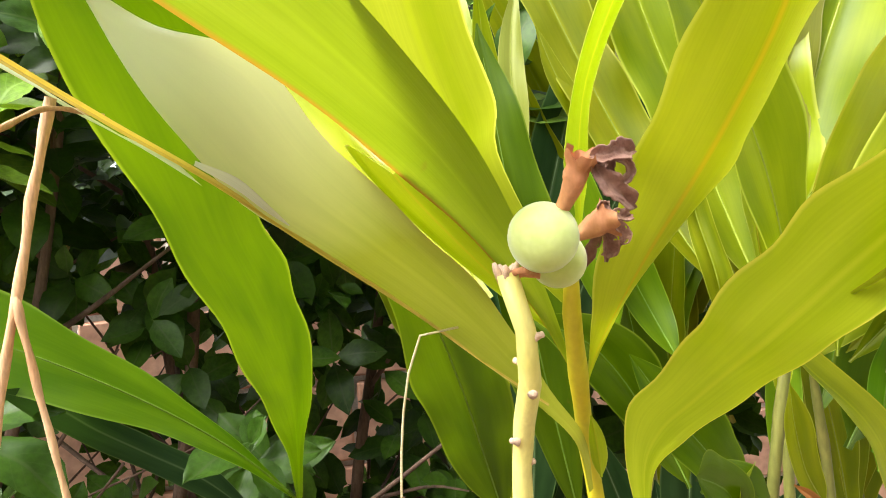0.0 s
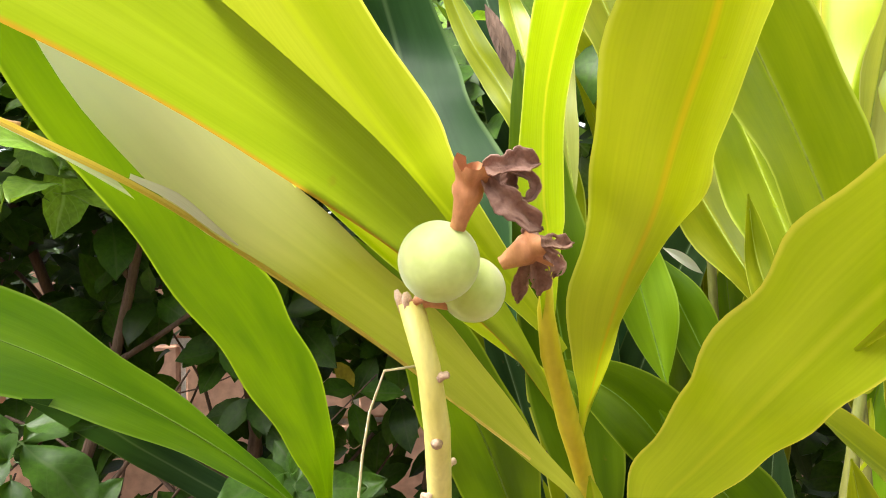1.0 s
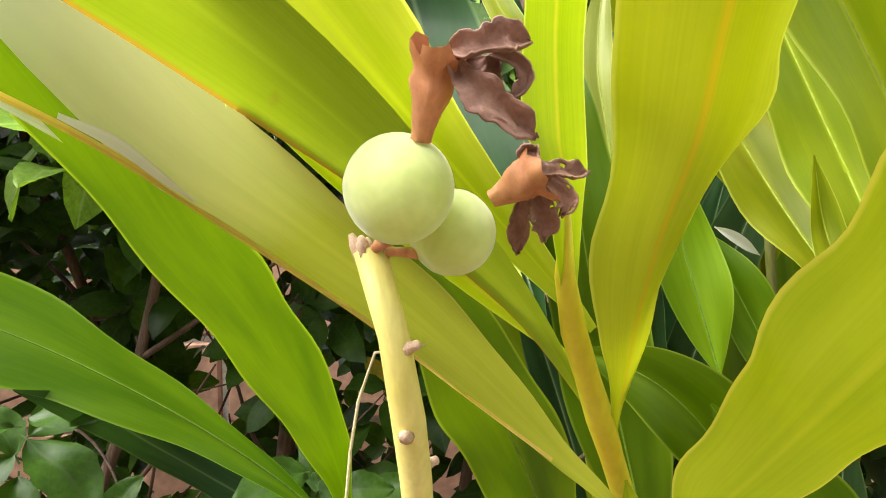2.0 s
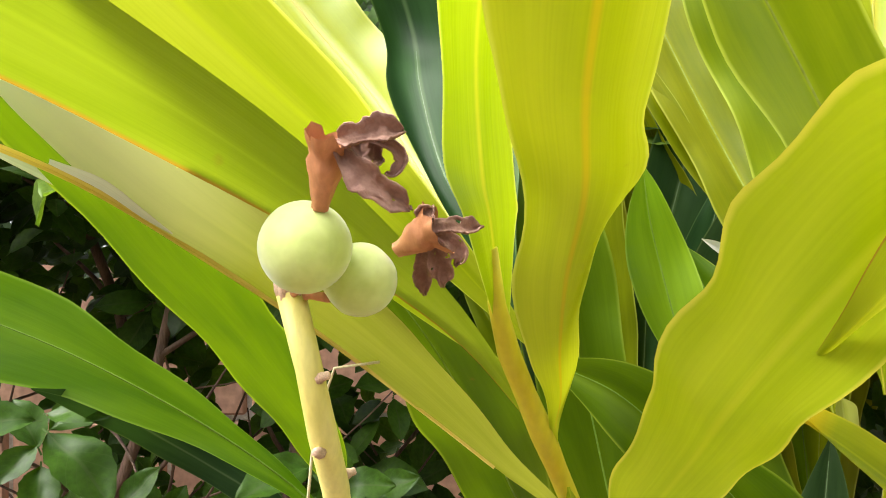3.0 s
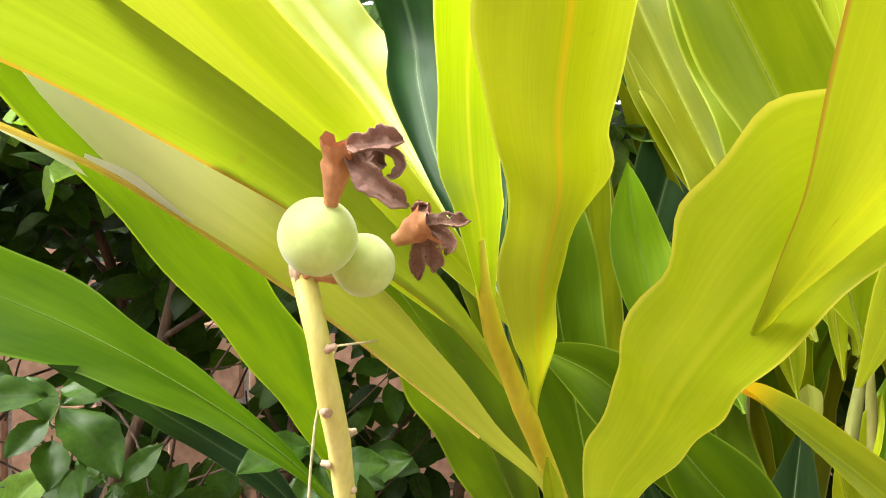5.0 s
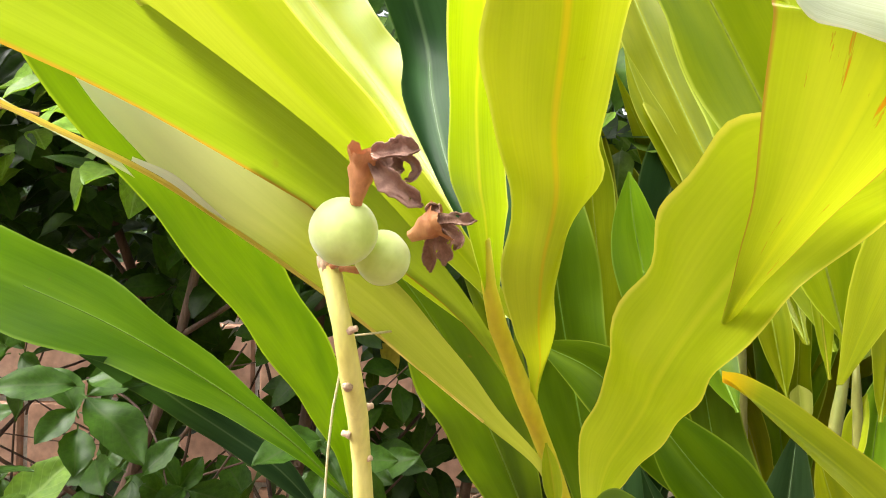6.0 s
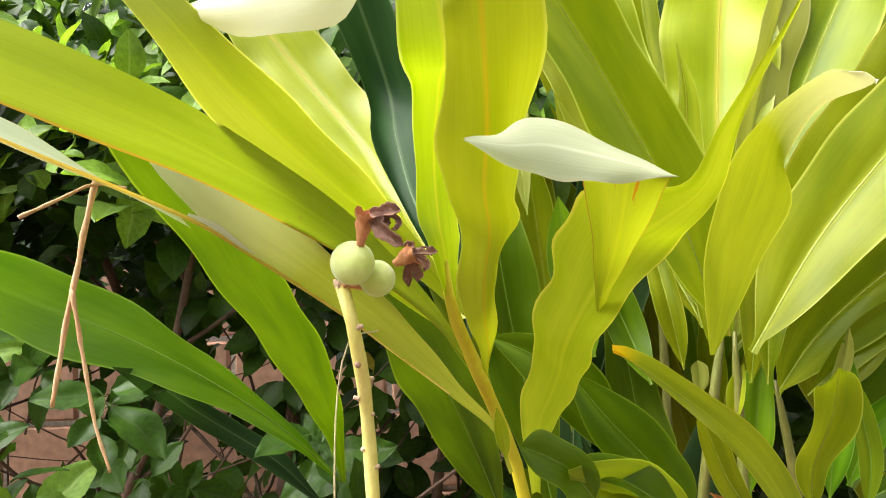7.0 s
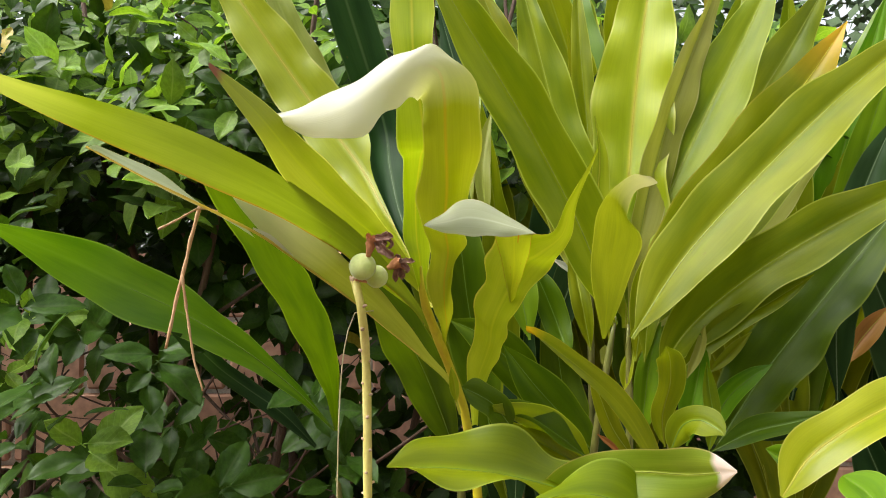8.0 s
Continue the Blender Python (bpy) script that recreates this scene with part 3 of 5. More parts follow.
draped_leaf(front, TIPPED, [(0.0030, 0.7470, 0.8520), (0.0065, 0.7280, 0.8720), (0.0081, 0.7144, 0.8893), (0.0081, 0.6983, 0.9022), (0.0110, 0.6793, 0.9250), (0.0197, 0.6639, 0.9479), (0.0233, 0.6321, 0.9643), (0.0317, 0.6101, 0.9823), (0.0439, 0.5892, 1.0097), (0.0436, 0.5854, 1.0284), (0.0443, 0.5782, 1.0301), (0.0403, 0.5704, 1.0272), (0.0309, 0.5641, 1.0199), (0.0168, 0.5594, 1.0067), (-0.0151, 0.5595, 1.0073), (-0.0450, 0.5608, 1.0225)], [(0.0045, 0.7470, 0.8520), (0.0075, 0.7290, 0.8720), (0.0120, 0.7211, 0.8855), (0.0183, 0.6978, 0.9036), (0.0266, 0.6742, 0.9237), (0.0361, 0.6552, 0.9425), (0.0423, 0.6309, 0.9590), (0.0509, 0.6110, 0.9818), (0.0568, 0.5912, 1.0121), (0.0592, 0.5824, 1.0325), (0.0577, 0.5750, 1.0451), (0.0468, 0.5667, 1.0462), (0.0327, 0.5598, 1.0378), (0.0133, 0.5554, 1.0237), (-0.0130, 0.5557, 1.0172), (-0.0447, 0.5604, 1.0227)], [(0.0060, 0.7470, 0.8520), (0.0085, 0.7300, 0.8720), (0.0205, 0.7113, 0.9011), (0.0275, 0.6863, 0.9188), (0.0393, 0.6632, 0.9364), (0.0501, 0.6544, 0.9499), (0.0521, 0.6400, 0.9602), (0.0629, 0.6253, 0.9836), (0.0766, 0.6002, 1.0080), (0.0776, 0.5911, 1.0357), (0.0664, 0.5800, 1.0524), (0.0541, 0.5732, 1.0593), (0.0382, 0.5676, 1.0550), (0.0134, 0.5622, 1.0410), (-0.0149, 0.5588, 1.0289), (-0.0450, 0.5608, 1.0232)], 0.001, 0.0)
draped_leaf(front, FLAP, [(0.0778, 0.6682, 0.9024), (0.0816, 0.6447, 0.9140), (0.0848, 0.6242, 0.9249), (0.0884, 0.5983, 0.9395), (0.0905, 0.5718, 0.9569), (0.0906, 0.5696, 0.9599)], [(0.0780, 0.6683, 0.9023), (0.0842, 0.6424, 0.9140), (0.0912, 0.6211, 0.9256), (0.0990, 0.5916, 0.9382), (0.1050, 0.5666, 0.9517), (0.1050, 0.5664, 0.9523)], [(0.0785, 0.6685, 0.9026), (0.0886, 0.6418, 0.9172), (0.0981, 0.6193, 0.9282), (0.1082, 0.5896, 0.9391), (0.1161, 0.5639, 0.9476), (0.1166, 0.5632, 0.9482)], 0.0004, 0.0)
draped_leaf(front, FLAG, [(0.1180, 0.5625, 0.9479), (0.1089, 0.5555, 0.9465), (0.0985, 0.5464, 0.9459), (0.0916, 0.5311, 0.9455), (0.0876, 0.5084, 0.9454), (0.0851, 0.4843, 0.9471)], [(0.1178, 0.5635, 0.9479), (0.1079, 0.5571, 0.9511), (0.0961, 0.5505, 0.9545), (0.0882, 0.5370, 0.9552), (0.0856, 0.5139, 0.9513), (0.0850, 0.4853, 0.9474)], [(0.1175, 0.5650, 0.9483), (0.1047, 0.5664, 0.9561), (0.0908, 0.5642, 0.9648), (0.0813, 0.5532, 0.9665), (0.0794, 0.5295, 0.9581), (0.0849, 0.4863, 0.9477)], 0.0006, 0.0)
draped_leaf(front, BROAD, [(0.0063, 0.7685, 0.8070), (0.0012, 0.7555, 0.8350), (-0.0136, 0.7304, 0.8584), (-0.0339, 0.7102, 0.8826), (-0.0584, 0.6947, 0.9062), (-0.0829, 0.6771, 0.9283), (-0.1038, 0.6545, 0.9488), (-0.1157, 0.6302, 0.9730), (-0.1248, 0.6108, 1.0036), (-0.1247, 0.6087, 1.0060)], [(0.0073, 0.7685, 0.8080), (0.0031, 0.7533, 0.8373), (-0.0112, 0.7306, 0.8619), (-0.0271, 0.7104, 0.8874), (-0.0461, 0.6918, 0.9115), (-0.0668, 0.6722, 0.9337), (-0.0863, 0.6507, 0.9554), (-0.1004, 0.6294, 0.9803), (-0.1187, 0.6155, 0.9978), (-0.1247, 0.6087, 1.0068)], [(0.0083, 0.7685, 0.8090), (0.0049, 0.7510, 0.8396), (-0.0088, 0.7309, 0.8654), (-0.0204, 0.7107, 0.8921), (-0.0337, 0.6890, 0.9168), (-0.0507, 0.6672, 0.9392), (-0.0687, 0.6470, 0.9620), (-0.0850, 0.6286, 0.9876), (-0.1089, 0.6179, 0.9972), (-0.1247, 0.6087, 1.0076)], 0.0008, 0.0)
leaf(front, TAN, [(-0.0098, 0.7169, 0.8628), (-0.0309, 0.7114, 0.8797), (-0.0589, 0.6928, 0.9071), (-0.0871, 0.6718, 0.9325), (-0.1082, 0.6427, 0.9556), (-0.1157, 0.6026, 0.9688), (-0.1155, 0.5605, 0.9782), (-0.1089, 0.5182, 0.9853), (-0.1007, 0.4762, 0.9924)], 0.0022, (0.868, -0.491, 0.074), (0.995, -0.082, -0.063), 0.20, 0.002, rib=False, name='midrib')
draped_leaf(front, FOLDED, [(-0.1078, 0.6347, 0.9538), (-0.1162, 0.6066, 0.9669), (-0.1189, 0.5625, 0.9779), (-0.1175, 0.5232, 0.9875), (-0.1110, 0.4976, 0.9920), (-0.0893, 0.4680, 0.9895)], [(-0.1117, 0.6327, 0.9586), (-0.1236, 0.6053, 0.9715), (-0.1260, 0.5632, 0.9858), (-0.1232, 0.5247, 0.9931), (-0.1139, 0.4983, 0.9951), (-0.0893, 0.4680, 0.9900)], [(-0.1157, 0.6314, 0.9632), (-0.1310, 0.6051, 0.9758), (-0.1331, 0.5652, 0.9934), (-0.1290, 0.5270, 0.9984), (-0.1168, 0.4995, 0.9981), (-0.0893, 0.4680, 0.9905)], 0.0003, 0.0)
# torn sliver of the blade, whitened to carry its sheen
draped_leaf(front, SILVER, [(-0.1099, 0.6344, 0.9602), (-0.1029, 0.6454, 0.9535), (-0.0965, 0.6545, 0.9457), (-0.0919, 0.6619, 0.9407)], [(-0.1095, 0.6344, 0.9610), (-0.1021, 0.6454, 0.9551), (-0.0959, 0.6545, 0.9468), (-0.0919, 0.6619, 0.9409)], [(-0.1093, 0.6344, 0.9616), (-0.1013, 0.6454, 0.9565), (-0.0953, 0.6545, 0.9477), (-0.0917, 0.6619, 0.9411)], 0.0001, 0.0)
leaf(front, YOUNG, [(0.011, 0.748, 0.822), (0.010, 0.745, 0.837), (0.008, 0.743, 0.851)], 0.008, (0.268, -0.947, -0.177), (0.288, -0.946, -0.146), 0.20, 0.025, rib=False)

back_low = shoot((-0.196, 0.922, 0.000), "ginger shoot with broad green leaves beside the hedge")
cane(back_low, SHEATH, [(-0.195, 0.981, 0.289), (-0.200, 0.944, 0.644), (-0.201, 0.932, 0.688)], 0.0060, 0.0030)
draped_leaf(back_low, DEEP, [(-0.2000, 0.9250, 0.7450), (-0.1881, 0.8869, 0.7878), (-0.1802, 0.8433, 0.8260), (-0.1722, 0.7982, 0.8623), (-0.1639, 0.7519, 0.8972), (-0.1564, 0.7051, 0.9314), (-0.1477, 0.6574, 0.9643), (-0.1398, 0.6107, 0.9986), (-0.1295, 0.6000, 1.0170)], [(-0.1980, 0.9249, 0.7455), (-0.1837, 0.8918, 0.7949), (-0.1644, 0.8390, 0.8383), (-0.1509, 0.7863, 0.8789), (-0.1426, 0.7429, 0.9104), (-0.1364, 0.7015, 0.9390), (-0.1293, 0.6652, 0.9685), (-0.1198, 0.6185, 1.0010), (-0.1290, 0.6000, 1.0170)], [(-0.1960, 0.9250, 0.7460), (-0.1794, 0.8975, 0.8018), (-0.1489, 0.8362, 0.8502), (-0.1299, 0.7766, 0.8949), (-0.1214, 0.7358, 0.9229), (-0.1165, 0.6996, 0.9462), (-0.1111, 0.6745, 0.9723), (-0.1000, 0.6280, 1.0030), (-0.1285, 0.6000, 1.0170)], 0.001, 0.0)
draped_leaf(back_low, GREEN, [(-0.2000, 0.9250, 0.7450), (-0.2187, 0.8854, 0.7823), (-0.2463, 0.8473, 0.8157), (-0.2778, 0.8085, 0.8443), (-0.3117, 0.7685, 0.8684), (-0.3462, 0.7284, 0.8914), (-0.3665, 0.6864, 0.9253), (-0.3785, 0.6415, 0.9596), (-0.3814, 0.6189, 0.9740)], [(-0.2010, 0.9253, 0.7469), (-0.2210, 0.8904, 0.7889), (-0.2451, 0.8534, 0.8271), (-0.2742, 0.8166, 0.8614), (-0.3087, 0.7816, 0.8919), (-0.3440, 0.7430, 0.9182), (-0.3628, 0.6932, 0.9439), (-0.3761, 0.6402, 0.9654), (-0.3814, 0.6189, 0.9745)], [(-0.2020, 0.9250, 0.7490), (-0.2230, 0.8935, 0.7961), (-0.2436, 0.8566, 0.8393), (-0.2701, 0.8204, 0.8797), (-0.3051, 0.7886, 0.9172), (-0.3411, 0.7508, 0.9470), (-0.3586, 0.6954, 0.9640), (-0.3736, 0.6374, 0.9717), (-0.3814, 0.6189, 0.9750)], 0.0012, 0.0007)
draped_leaf(back_low, TEAL, [(-0.2355, 0.9424, 0.7182), (-0.2737, 0.9224, 0.7508), (-0.3050, 0.8991, 0.7804), (-0.3212, 0.8664, 0.8081), (-0.3166, 0.8190, 0.8376), (-0.2930, 0.7579, 0.8701)], [(-0.2344, 0.9424, 0.7203), (-0.2716, 0.9289, 0.7595), (-0.3028, 0.9057, 0.7891), (-0.3190, 0.8730, 0.8168), (-0.3144, 0.8256, 0.8463), (-0.2930, 0.7579, 0.8707)], [(-0.2333, 0.9424, 0.7225), (-0.2694, 0.9354, 0.7682), (-0.3007, 0.9122, 0.7978), (-0.3168, 0.8795, 0.8255), (-0.3122, 0.8321, 0.8551), (-0.2930, 0.7579, 0.8712)], 0.0006, 0.0)

middle = shoot((-0.035, 0.897, 0.000), "ginger shoot with dark green leaves behind")
cane(middle, SHEATH, [(-0.042, 0.938, 0.358), (-0.040, 0.916, 0.684), (-0.039, 0.893, 0.744)], 0.0050, 0.0040)
leaf(middle, YOUNG, [(-0.039, 0.823, 0.896), (-0.087, 0.867, 0.959), (-0.126, 0.894, 1.004), (-0.167, 0.920, 1.055), (-0.246, 0.930, 1.148), (-0.333, 0.915, 1.271), (-0.412, 0.904, 1.388)], 0.070, (-0.005, -0.857, 0.516), (0.266, -0.961, 0.077), 0.20, 0.025)
leaf(middle, PALE, [(-0.088, 0.900, 0.941), (-0.157, 0.978, 1.013), (-0.219, 1.006, 1.092), (-0.270, 1.006, 1.173), (-0.325, 0.992, 1.291), (-0.373, 0.981, 1.404)], 0.048, (0.240, -0.797, 0.554), (0.555, -0.817, 0.159), 0.20, 0.025)
leaf(middle, DEEP, [(-0.045, 0.912, 0.733), (-0.053, 0.886, 0.783), (-0.060, 0.839, 0.844), (-0.071, 0.790, 0.902), (-0.096, 0.758, 0.949)], 0.050, (0.254, -0.823, -0.508), (0.378, -0.791, -0.480), 0.20, 0.025)
leaf(middle, DEEP, [(0.058, 0.862, 0.797), (0.035, 0.842, 0.842), (0.013, 0.822, 0.870), (-0.017, 0.810, 0.886)], 0.040, (0.556, -0.823, -0.113), (0.555, -0.829, 0.067), 0.20, 0.025)
leaf(middle, DEEP, [(0.005, 0.888, 0.743), (-0.010, 0.879, 0.836), (-0.020, 0.872, 0.905), (-0.027, 0.867, 0.975), (-0.038, 0.871, 1.064)], 0.050, (0.252, -0.966, -0.052), (0.239, -0.971, 0.016), 0.20, 0.025)
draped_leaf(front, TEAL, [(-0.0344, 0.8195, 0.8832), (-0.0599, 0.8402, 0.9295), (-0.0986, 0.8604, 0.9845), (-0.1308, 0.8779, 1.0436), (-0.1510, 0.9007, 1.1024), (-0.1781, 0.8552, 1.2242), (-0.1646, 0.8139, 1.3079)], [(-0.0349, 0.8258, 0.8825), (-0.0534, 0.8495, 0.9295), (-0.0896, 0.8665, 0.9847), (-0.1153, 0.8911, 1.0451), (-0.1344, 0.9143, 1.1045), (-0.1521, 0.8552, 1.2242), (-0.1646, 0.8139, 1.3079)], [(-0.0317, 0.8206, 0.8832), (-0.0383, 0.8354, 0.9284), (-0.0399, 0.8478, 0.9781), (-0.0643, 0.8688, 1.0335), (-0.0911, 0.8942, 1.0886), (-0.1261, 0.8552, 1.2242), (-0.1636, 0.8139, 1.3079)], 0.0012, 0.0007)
leaf(front, DEEP, [(0.107, 0.817, 0.769), (0.089, 0.778, 0.796), (0.068, 0.748, 0.817), (0.047, 0.719, 0.825)], 0.030, (0.864, -0.166, 0.476), (0.680, -0.139, 0.720), 0.20, 0.025)

side = shoot((0.109, 0.843, 0.000), "crowded ginger shoot with long yellow-green leaves fanning up")
cane(side, SHEATH, [(0.108, 0.847, 0.665), (0.109, 0.843, 0.757), (0.121, 0.844, 0.839), (0.130, 0.845, 0.890)], 0.0065, 0.003)
leaf(side, LEAF, [(0.129, 0.845, 0.880), (0.110, 0.813, 0.955), (0.077, 0.782, 1.032), (0.045, 0.751, 1.095), (0.014, 0.727, 1.151), (-0.012, 0.715, 1.202)], 0.052, (0.47, -0.86, -0.18), (0.60, -0.75, -0.29), 0.16, 0.02, petiole=0.05, early=True)
leaf(side, LEAF, [(0.126, 0.886, 0.880), (0.103, 0.906, 0.966), (0.068, 0.910, 1.078), (0.043, 0.906, 1.181), (0.024, 0.907, 1.257)], 0.052, (0.08, -1.00, -0.06), (0.09, -0.97, -0.24), 0.2, 0.03, early=True)
leaf(side, LEAF, [(0.117, 0.947, 0.879), (0.067, 0.988, 0.984), (0.011, 1.004, 1.122), (-0.031, 1.004, 1.244), (-0.060, 1.002, 1.311)], 0.049, (0.22, -0.97, -0.11), (0.29, -0.92, -0.27), 0.2, 0.03, early=True)
leaf(side, LEAF, [(0.116, 0.925, 0.880), (0.099, 0.957, 0.981), (0.089, 0.970, 1.089), (0.081, 0.973, 1.180), (0.076, 0.978, 1.279)], 0.028, (0.14, -0.99, -0.09), (0.15, -0.95, -0.27), 0.2, 0.03)
leaf(side, YOUNG, [(0.122, 0.864, 0.868), (0.116, 0.859, 0.936), (0.114, 0.855, 0.994), (0.116, 0.854, 1.042), (0.112, 0.851, 1.076)], 0.021, (0.39, -0.92, -0.05), (0.47, -0.87, -0.15), 0.25, 0.05)
leaf(side, LEAF, [(0.103, 0.879, 0.855), (0.096, 0.874, 0.899), (0.088, 0.881, 0.937), (0.085, 0.878, 0.970)], 0.019, (0.16, -0.98, 0.11), (0.16, -0.98, 0.10), 0.25, 0.05)
draped_leaf(side, CURLED, [(0.1210, 0.8208, 0.8715), (0.1213, 0.7493, 0.9257), (0.1315, 0.6929, 0.9611), (0.1477, 0.6447, 0.9793), (0.1624, 0.6232, 0.9848), (0.1721, 0.6214, 0.9841), (0.1768, 0.6212, 0.9792)], [(0.1224, 0.8213, 0.8715), (0.1343, 0.7586, 0.9252), (0.1462, 0.7032, 0.9597), (0.1513, 0.6558, 0.9755), (0.1622, 0.6287, 0.9831), (0.1740, 0.6210, 0.9827), (0.1768, 0.6212, 0.9792)], [(0.1238, 0.8218, 0.8715), (0.1473, 0.7749, 0.9212), (0.1609, 0.7252, 0.9524), (0.1549, 0.6799, 0.9653), (0.1620, 0.6447, 0.9762), (0.1758, 0.6229, 0.9801), (0.1768, 0.6212, 0.9789)], 0.001, 0.0)

crowd = shoot((0.137, 0.896, 0.000), "ginger shoot with broad yellow and striped leaves")
cane(crowd, SHEATH, [(0.138, 0.901, 0.649), (0.137, 0.896, 0.741), (0.137, 0.893, 0.817), (0.137, 0.890, 0.880)], 0.006, 0.003)
leaf(crowd, YOUNG, [(0.134, 0.900, 0.876), (0.134, 0.917, 0.966), (0.137, 0.935, 1.061), (0.146, 0.945, 1.157), (0.157, 0.956, 1.239), (0.166, 0.967, 1.298)], 0.082, (-0.04, -0.97, -0.23), (-0.10, -0.93, -0.36), 0.14, 0.03, early=True)
leaf(crowd, PALE, [(0.137, 0.890, 0.877), (0.152, 0.912, 0.988), (0.176, 0.927, 1.085), (0.204, 0.944, 1.168), (0.233, 0.961, 1.248)], 0.036, (0.47, -0.88, -0.11), (0.53, -0.81, -0.23), 0.25, 0.03)
leaf(crowd, LEAF, [(0.138, 0.896, 0.877), (0.165, 0.917, 0.982), (0.206, 0.938, 1.080), (0.245, 0.959, 1.163), (0.285, 0.980, 1.254)], 0.066, (-0.12, -0.99, -0.03), (-0.25, -0.95, -0.17), 0.16, 0.02, early=True)
leaf(crowd, LEAF, [(0.137, 0.933, 0.871), (0.182, 0.976, 0.980), (0.241, 1.015, 1.081), (0.296, 1.041, 1.171), (0.346, 1.066, 1.263)], 0.066, (0.14, -0.99, -0.04), (0.10, -0.98, -0.18), 0.2, 0.02, early=True)
leaf(crowd, TIPGOLD, [(0.144, 0.872, 0.873), (0.194, 0.891, 0.963), (0.250, 0.913, 1.044), (0.302, 0.934, 1.115), (0.339, 0.950, 1.172)], 0.060, (0.02, -1.00, -0.02), (-0.05, -0.99, -0.12), 0.2, 0.02, early=True)
leaf(crowd, LEAF, [(0.145, 0.830, 0.872), (0.189, 0.842, 0.943), (0.245, 0.860, 1.008), (0.307, 0.879, 1.072), (0.357, 0.895, 1.117), (0.401, 0.909, 1.154)], 0.060, (-0.31, -0.95, -0.04), (-0.45, -0.89, -0.07), 0.16, 0.015, early=True)
leaf(crowd, LEAF, [(0.139, 0.956, 0.861), (0.199, 1.016, 0.939), (0.267, 1.070, 1.011), (0.320, 1.107, 1.080), (0.367, 1.131, 1.156)], 0.047, (-0.08, -1.00, 0.03), (-0.18, -0.98, -0.08), 0.25, 0.02, early=True)
leaf(crowd, PALE, [(0.149, 1.044, 0.860), (0.225, 1.111, 0.934), (0.287, 1.152, 1.005), (0.336, 1.177, 1.070), (0.386, 1.203, 1.130)], 0.035, (0.29, -0.96, 0.02), (0.33, -0.94, -0.07), 0.25, 0.02)
leaf(crowd, LEAF, [(0.154, 0.855, 0.849), (0.159, 0.855, 0.890), (0.176, 0.860, 0.926), (0.201, 0.867, 0.952), (0.227, 0.876, 0.964)], 0.022, (0.03, -0.99, 0.12), (-0.05, -0.99, 0.10), 0.25, 0.05)
leaf(crowd, LEAF, [(0.145, 0.873, 0.847), (0.151, 0.873, 0.889), (0.158, 0.879, 0.931), (0.171, 0.888, 0.964)], 0.026, (0.25, -0.97, 0.09), (0.28, -0.96, 0.07), 0.2, 0.04)

right_side = shoot((0.175, 0.932, 0.000), "ginger shoot with leaves spreading low over the bed")
cane(right_side, SHEATH, [(0.176, 0.936, 0.641), (0.175, 0.932, 0.736), (0.169, 0.927, 0.797), (0.163, 0.922, 0.842)], 0.0058, 0.003)
leaf(right_side, LEAF, [(0.163, 0.923, 0.831), (0.195, 0.911, 0.880), (0.248, 0.907, 0.928), (0.305, 0.910, 0.966), (0.359, 0.912, 0.996), (0.408, 0.918, 1.020)], 0.056, (-0.25, -0.96, 0.16), (-0.40, -0.90, 0.16), 0.14, 0.02, early=True)
leaf(right_side, LEAF, [(0.182, 0.908, 0.834), (0.222, 0.900, 0.876), (0.266, 0.904, 0.905), (0.299, 0.904, 0.928)], 0.024, (-0.10, -0.96, 0.27), (-0.14, -0.94, 0.31), 0.25, 0.04)
leaf(right_side, DEEP, [(0.219, 1.011, 0.744), (0.263, 1.024, 0.817), (0.313, 1.039, 0.884), (0.365, 1.055, 0.951), (0.424, 1.072, 1.024)], 0.075, (-0.40, -0.90, 0.18), (-0.56, -0.83, 0.07), 0.14, 0.03, early=True)
leaf(right_side, GREEN, [(0.207, 0.942, 0.764), (0.225, 0.936, 0.805), (0.246, 0.932, 0.828), (0.267, 0.939, 0.842)], 0.024, (-0.25, -0.90, 0.35), (-0.31, -0.87, 0.38), 0.2, 0.04)
leaf(right_side, LEAF, [(0.172, 0.827, 0.781), (0.171, 0.804, 0.810), (0.178, 0.779, 0.841), (0.179, 0.757, 0.862), (0.177, 0.735, 0.875)], 0.020, (0.03, -0.98, 0.19), (0.03, -0.99, 0.16), 0.14, 0.08, blunt=True)
leaf(right_side, LOW, [(0.181, 0.664, 0.816), (0.188, 0.660, 0.833), (0.198, 0.653, 0.839), (0.208, 0.646, 0.836), (0.212, 0.643, 0.833)], 0.018, (-0.19, -0.91, 0.36), (-0.27, -0.87, 0.41), 0.2, 0.06, blunt=True)
leaf(right_side, GREEN, [(0.189, 0.893, 0.768), (0.194, 0.893, 0.805), (0.201, 0.894, 0.842), (0.202, 0.882, 0.874)], 0.023, (-0.01, -0.97, 0.24), (-0.01, -0.97, 0.23), 0.25, 0.05)
leaf(right_side, LOW, [(0.208, 0.878, 0.768), (0.212, 0.878, 0.798), (0.209, 0.876, 0.824), (0.207, 0.874, 0.849)], 0.015, (-0.02, -0.96, 0.27), (-0.02, -0.96, 0.27), 0.25, 0.05)
leaf(right_side, GREEN, [(0.142, 0.940, 0.753), (0.148, 0.940, 0.794), (0.154, 0.941, 0.840), (0.165, 0.943, 0.880)], 0.023, (0.05, -0.97, 0.23), (0.04, -0.98, 0.22), 0.25, 0.05)
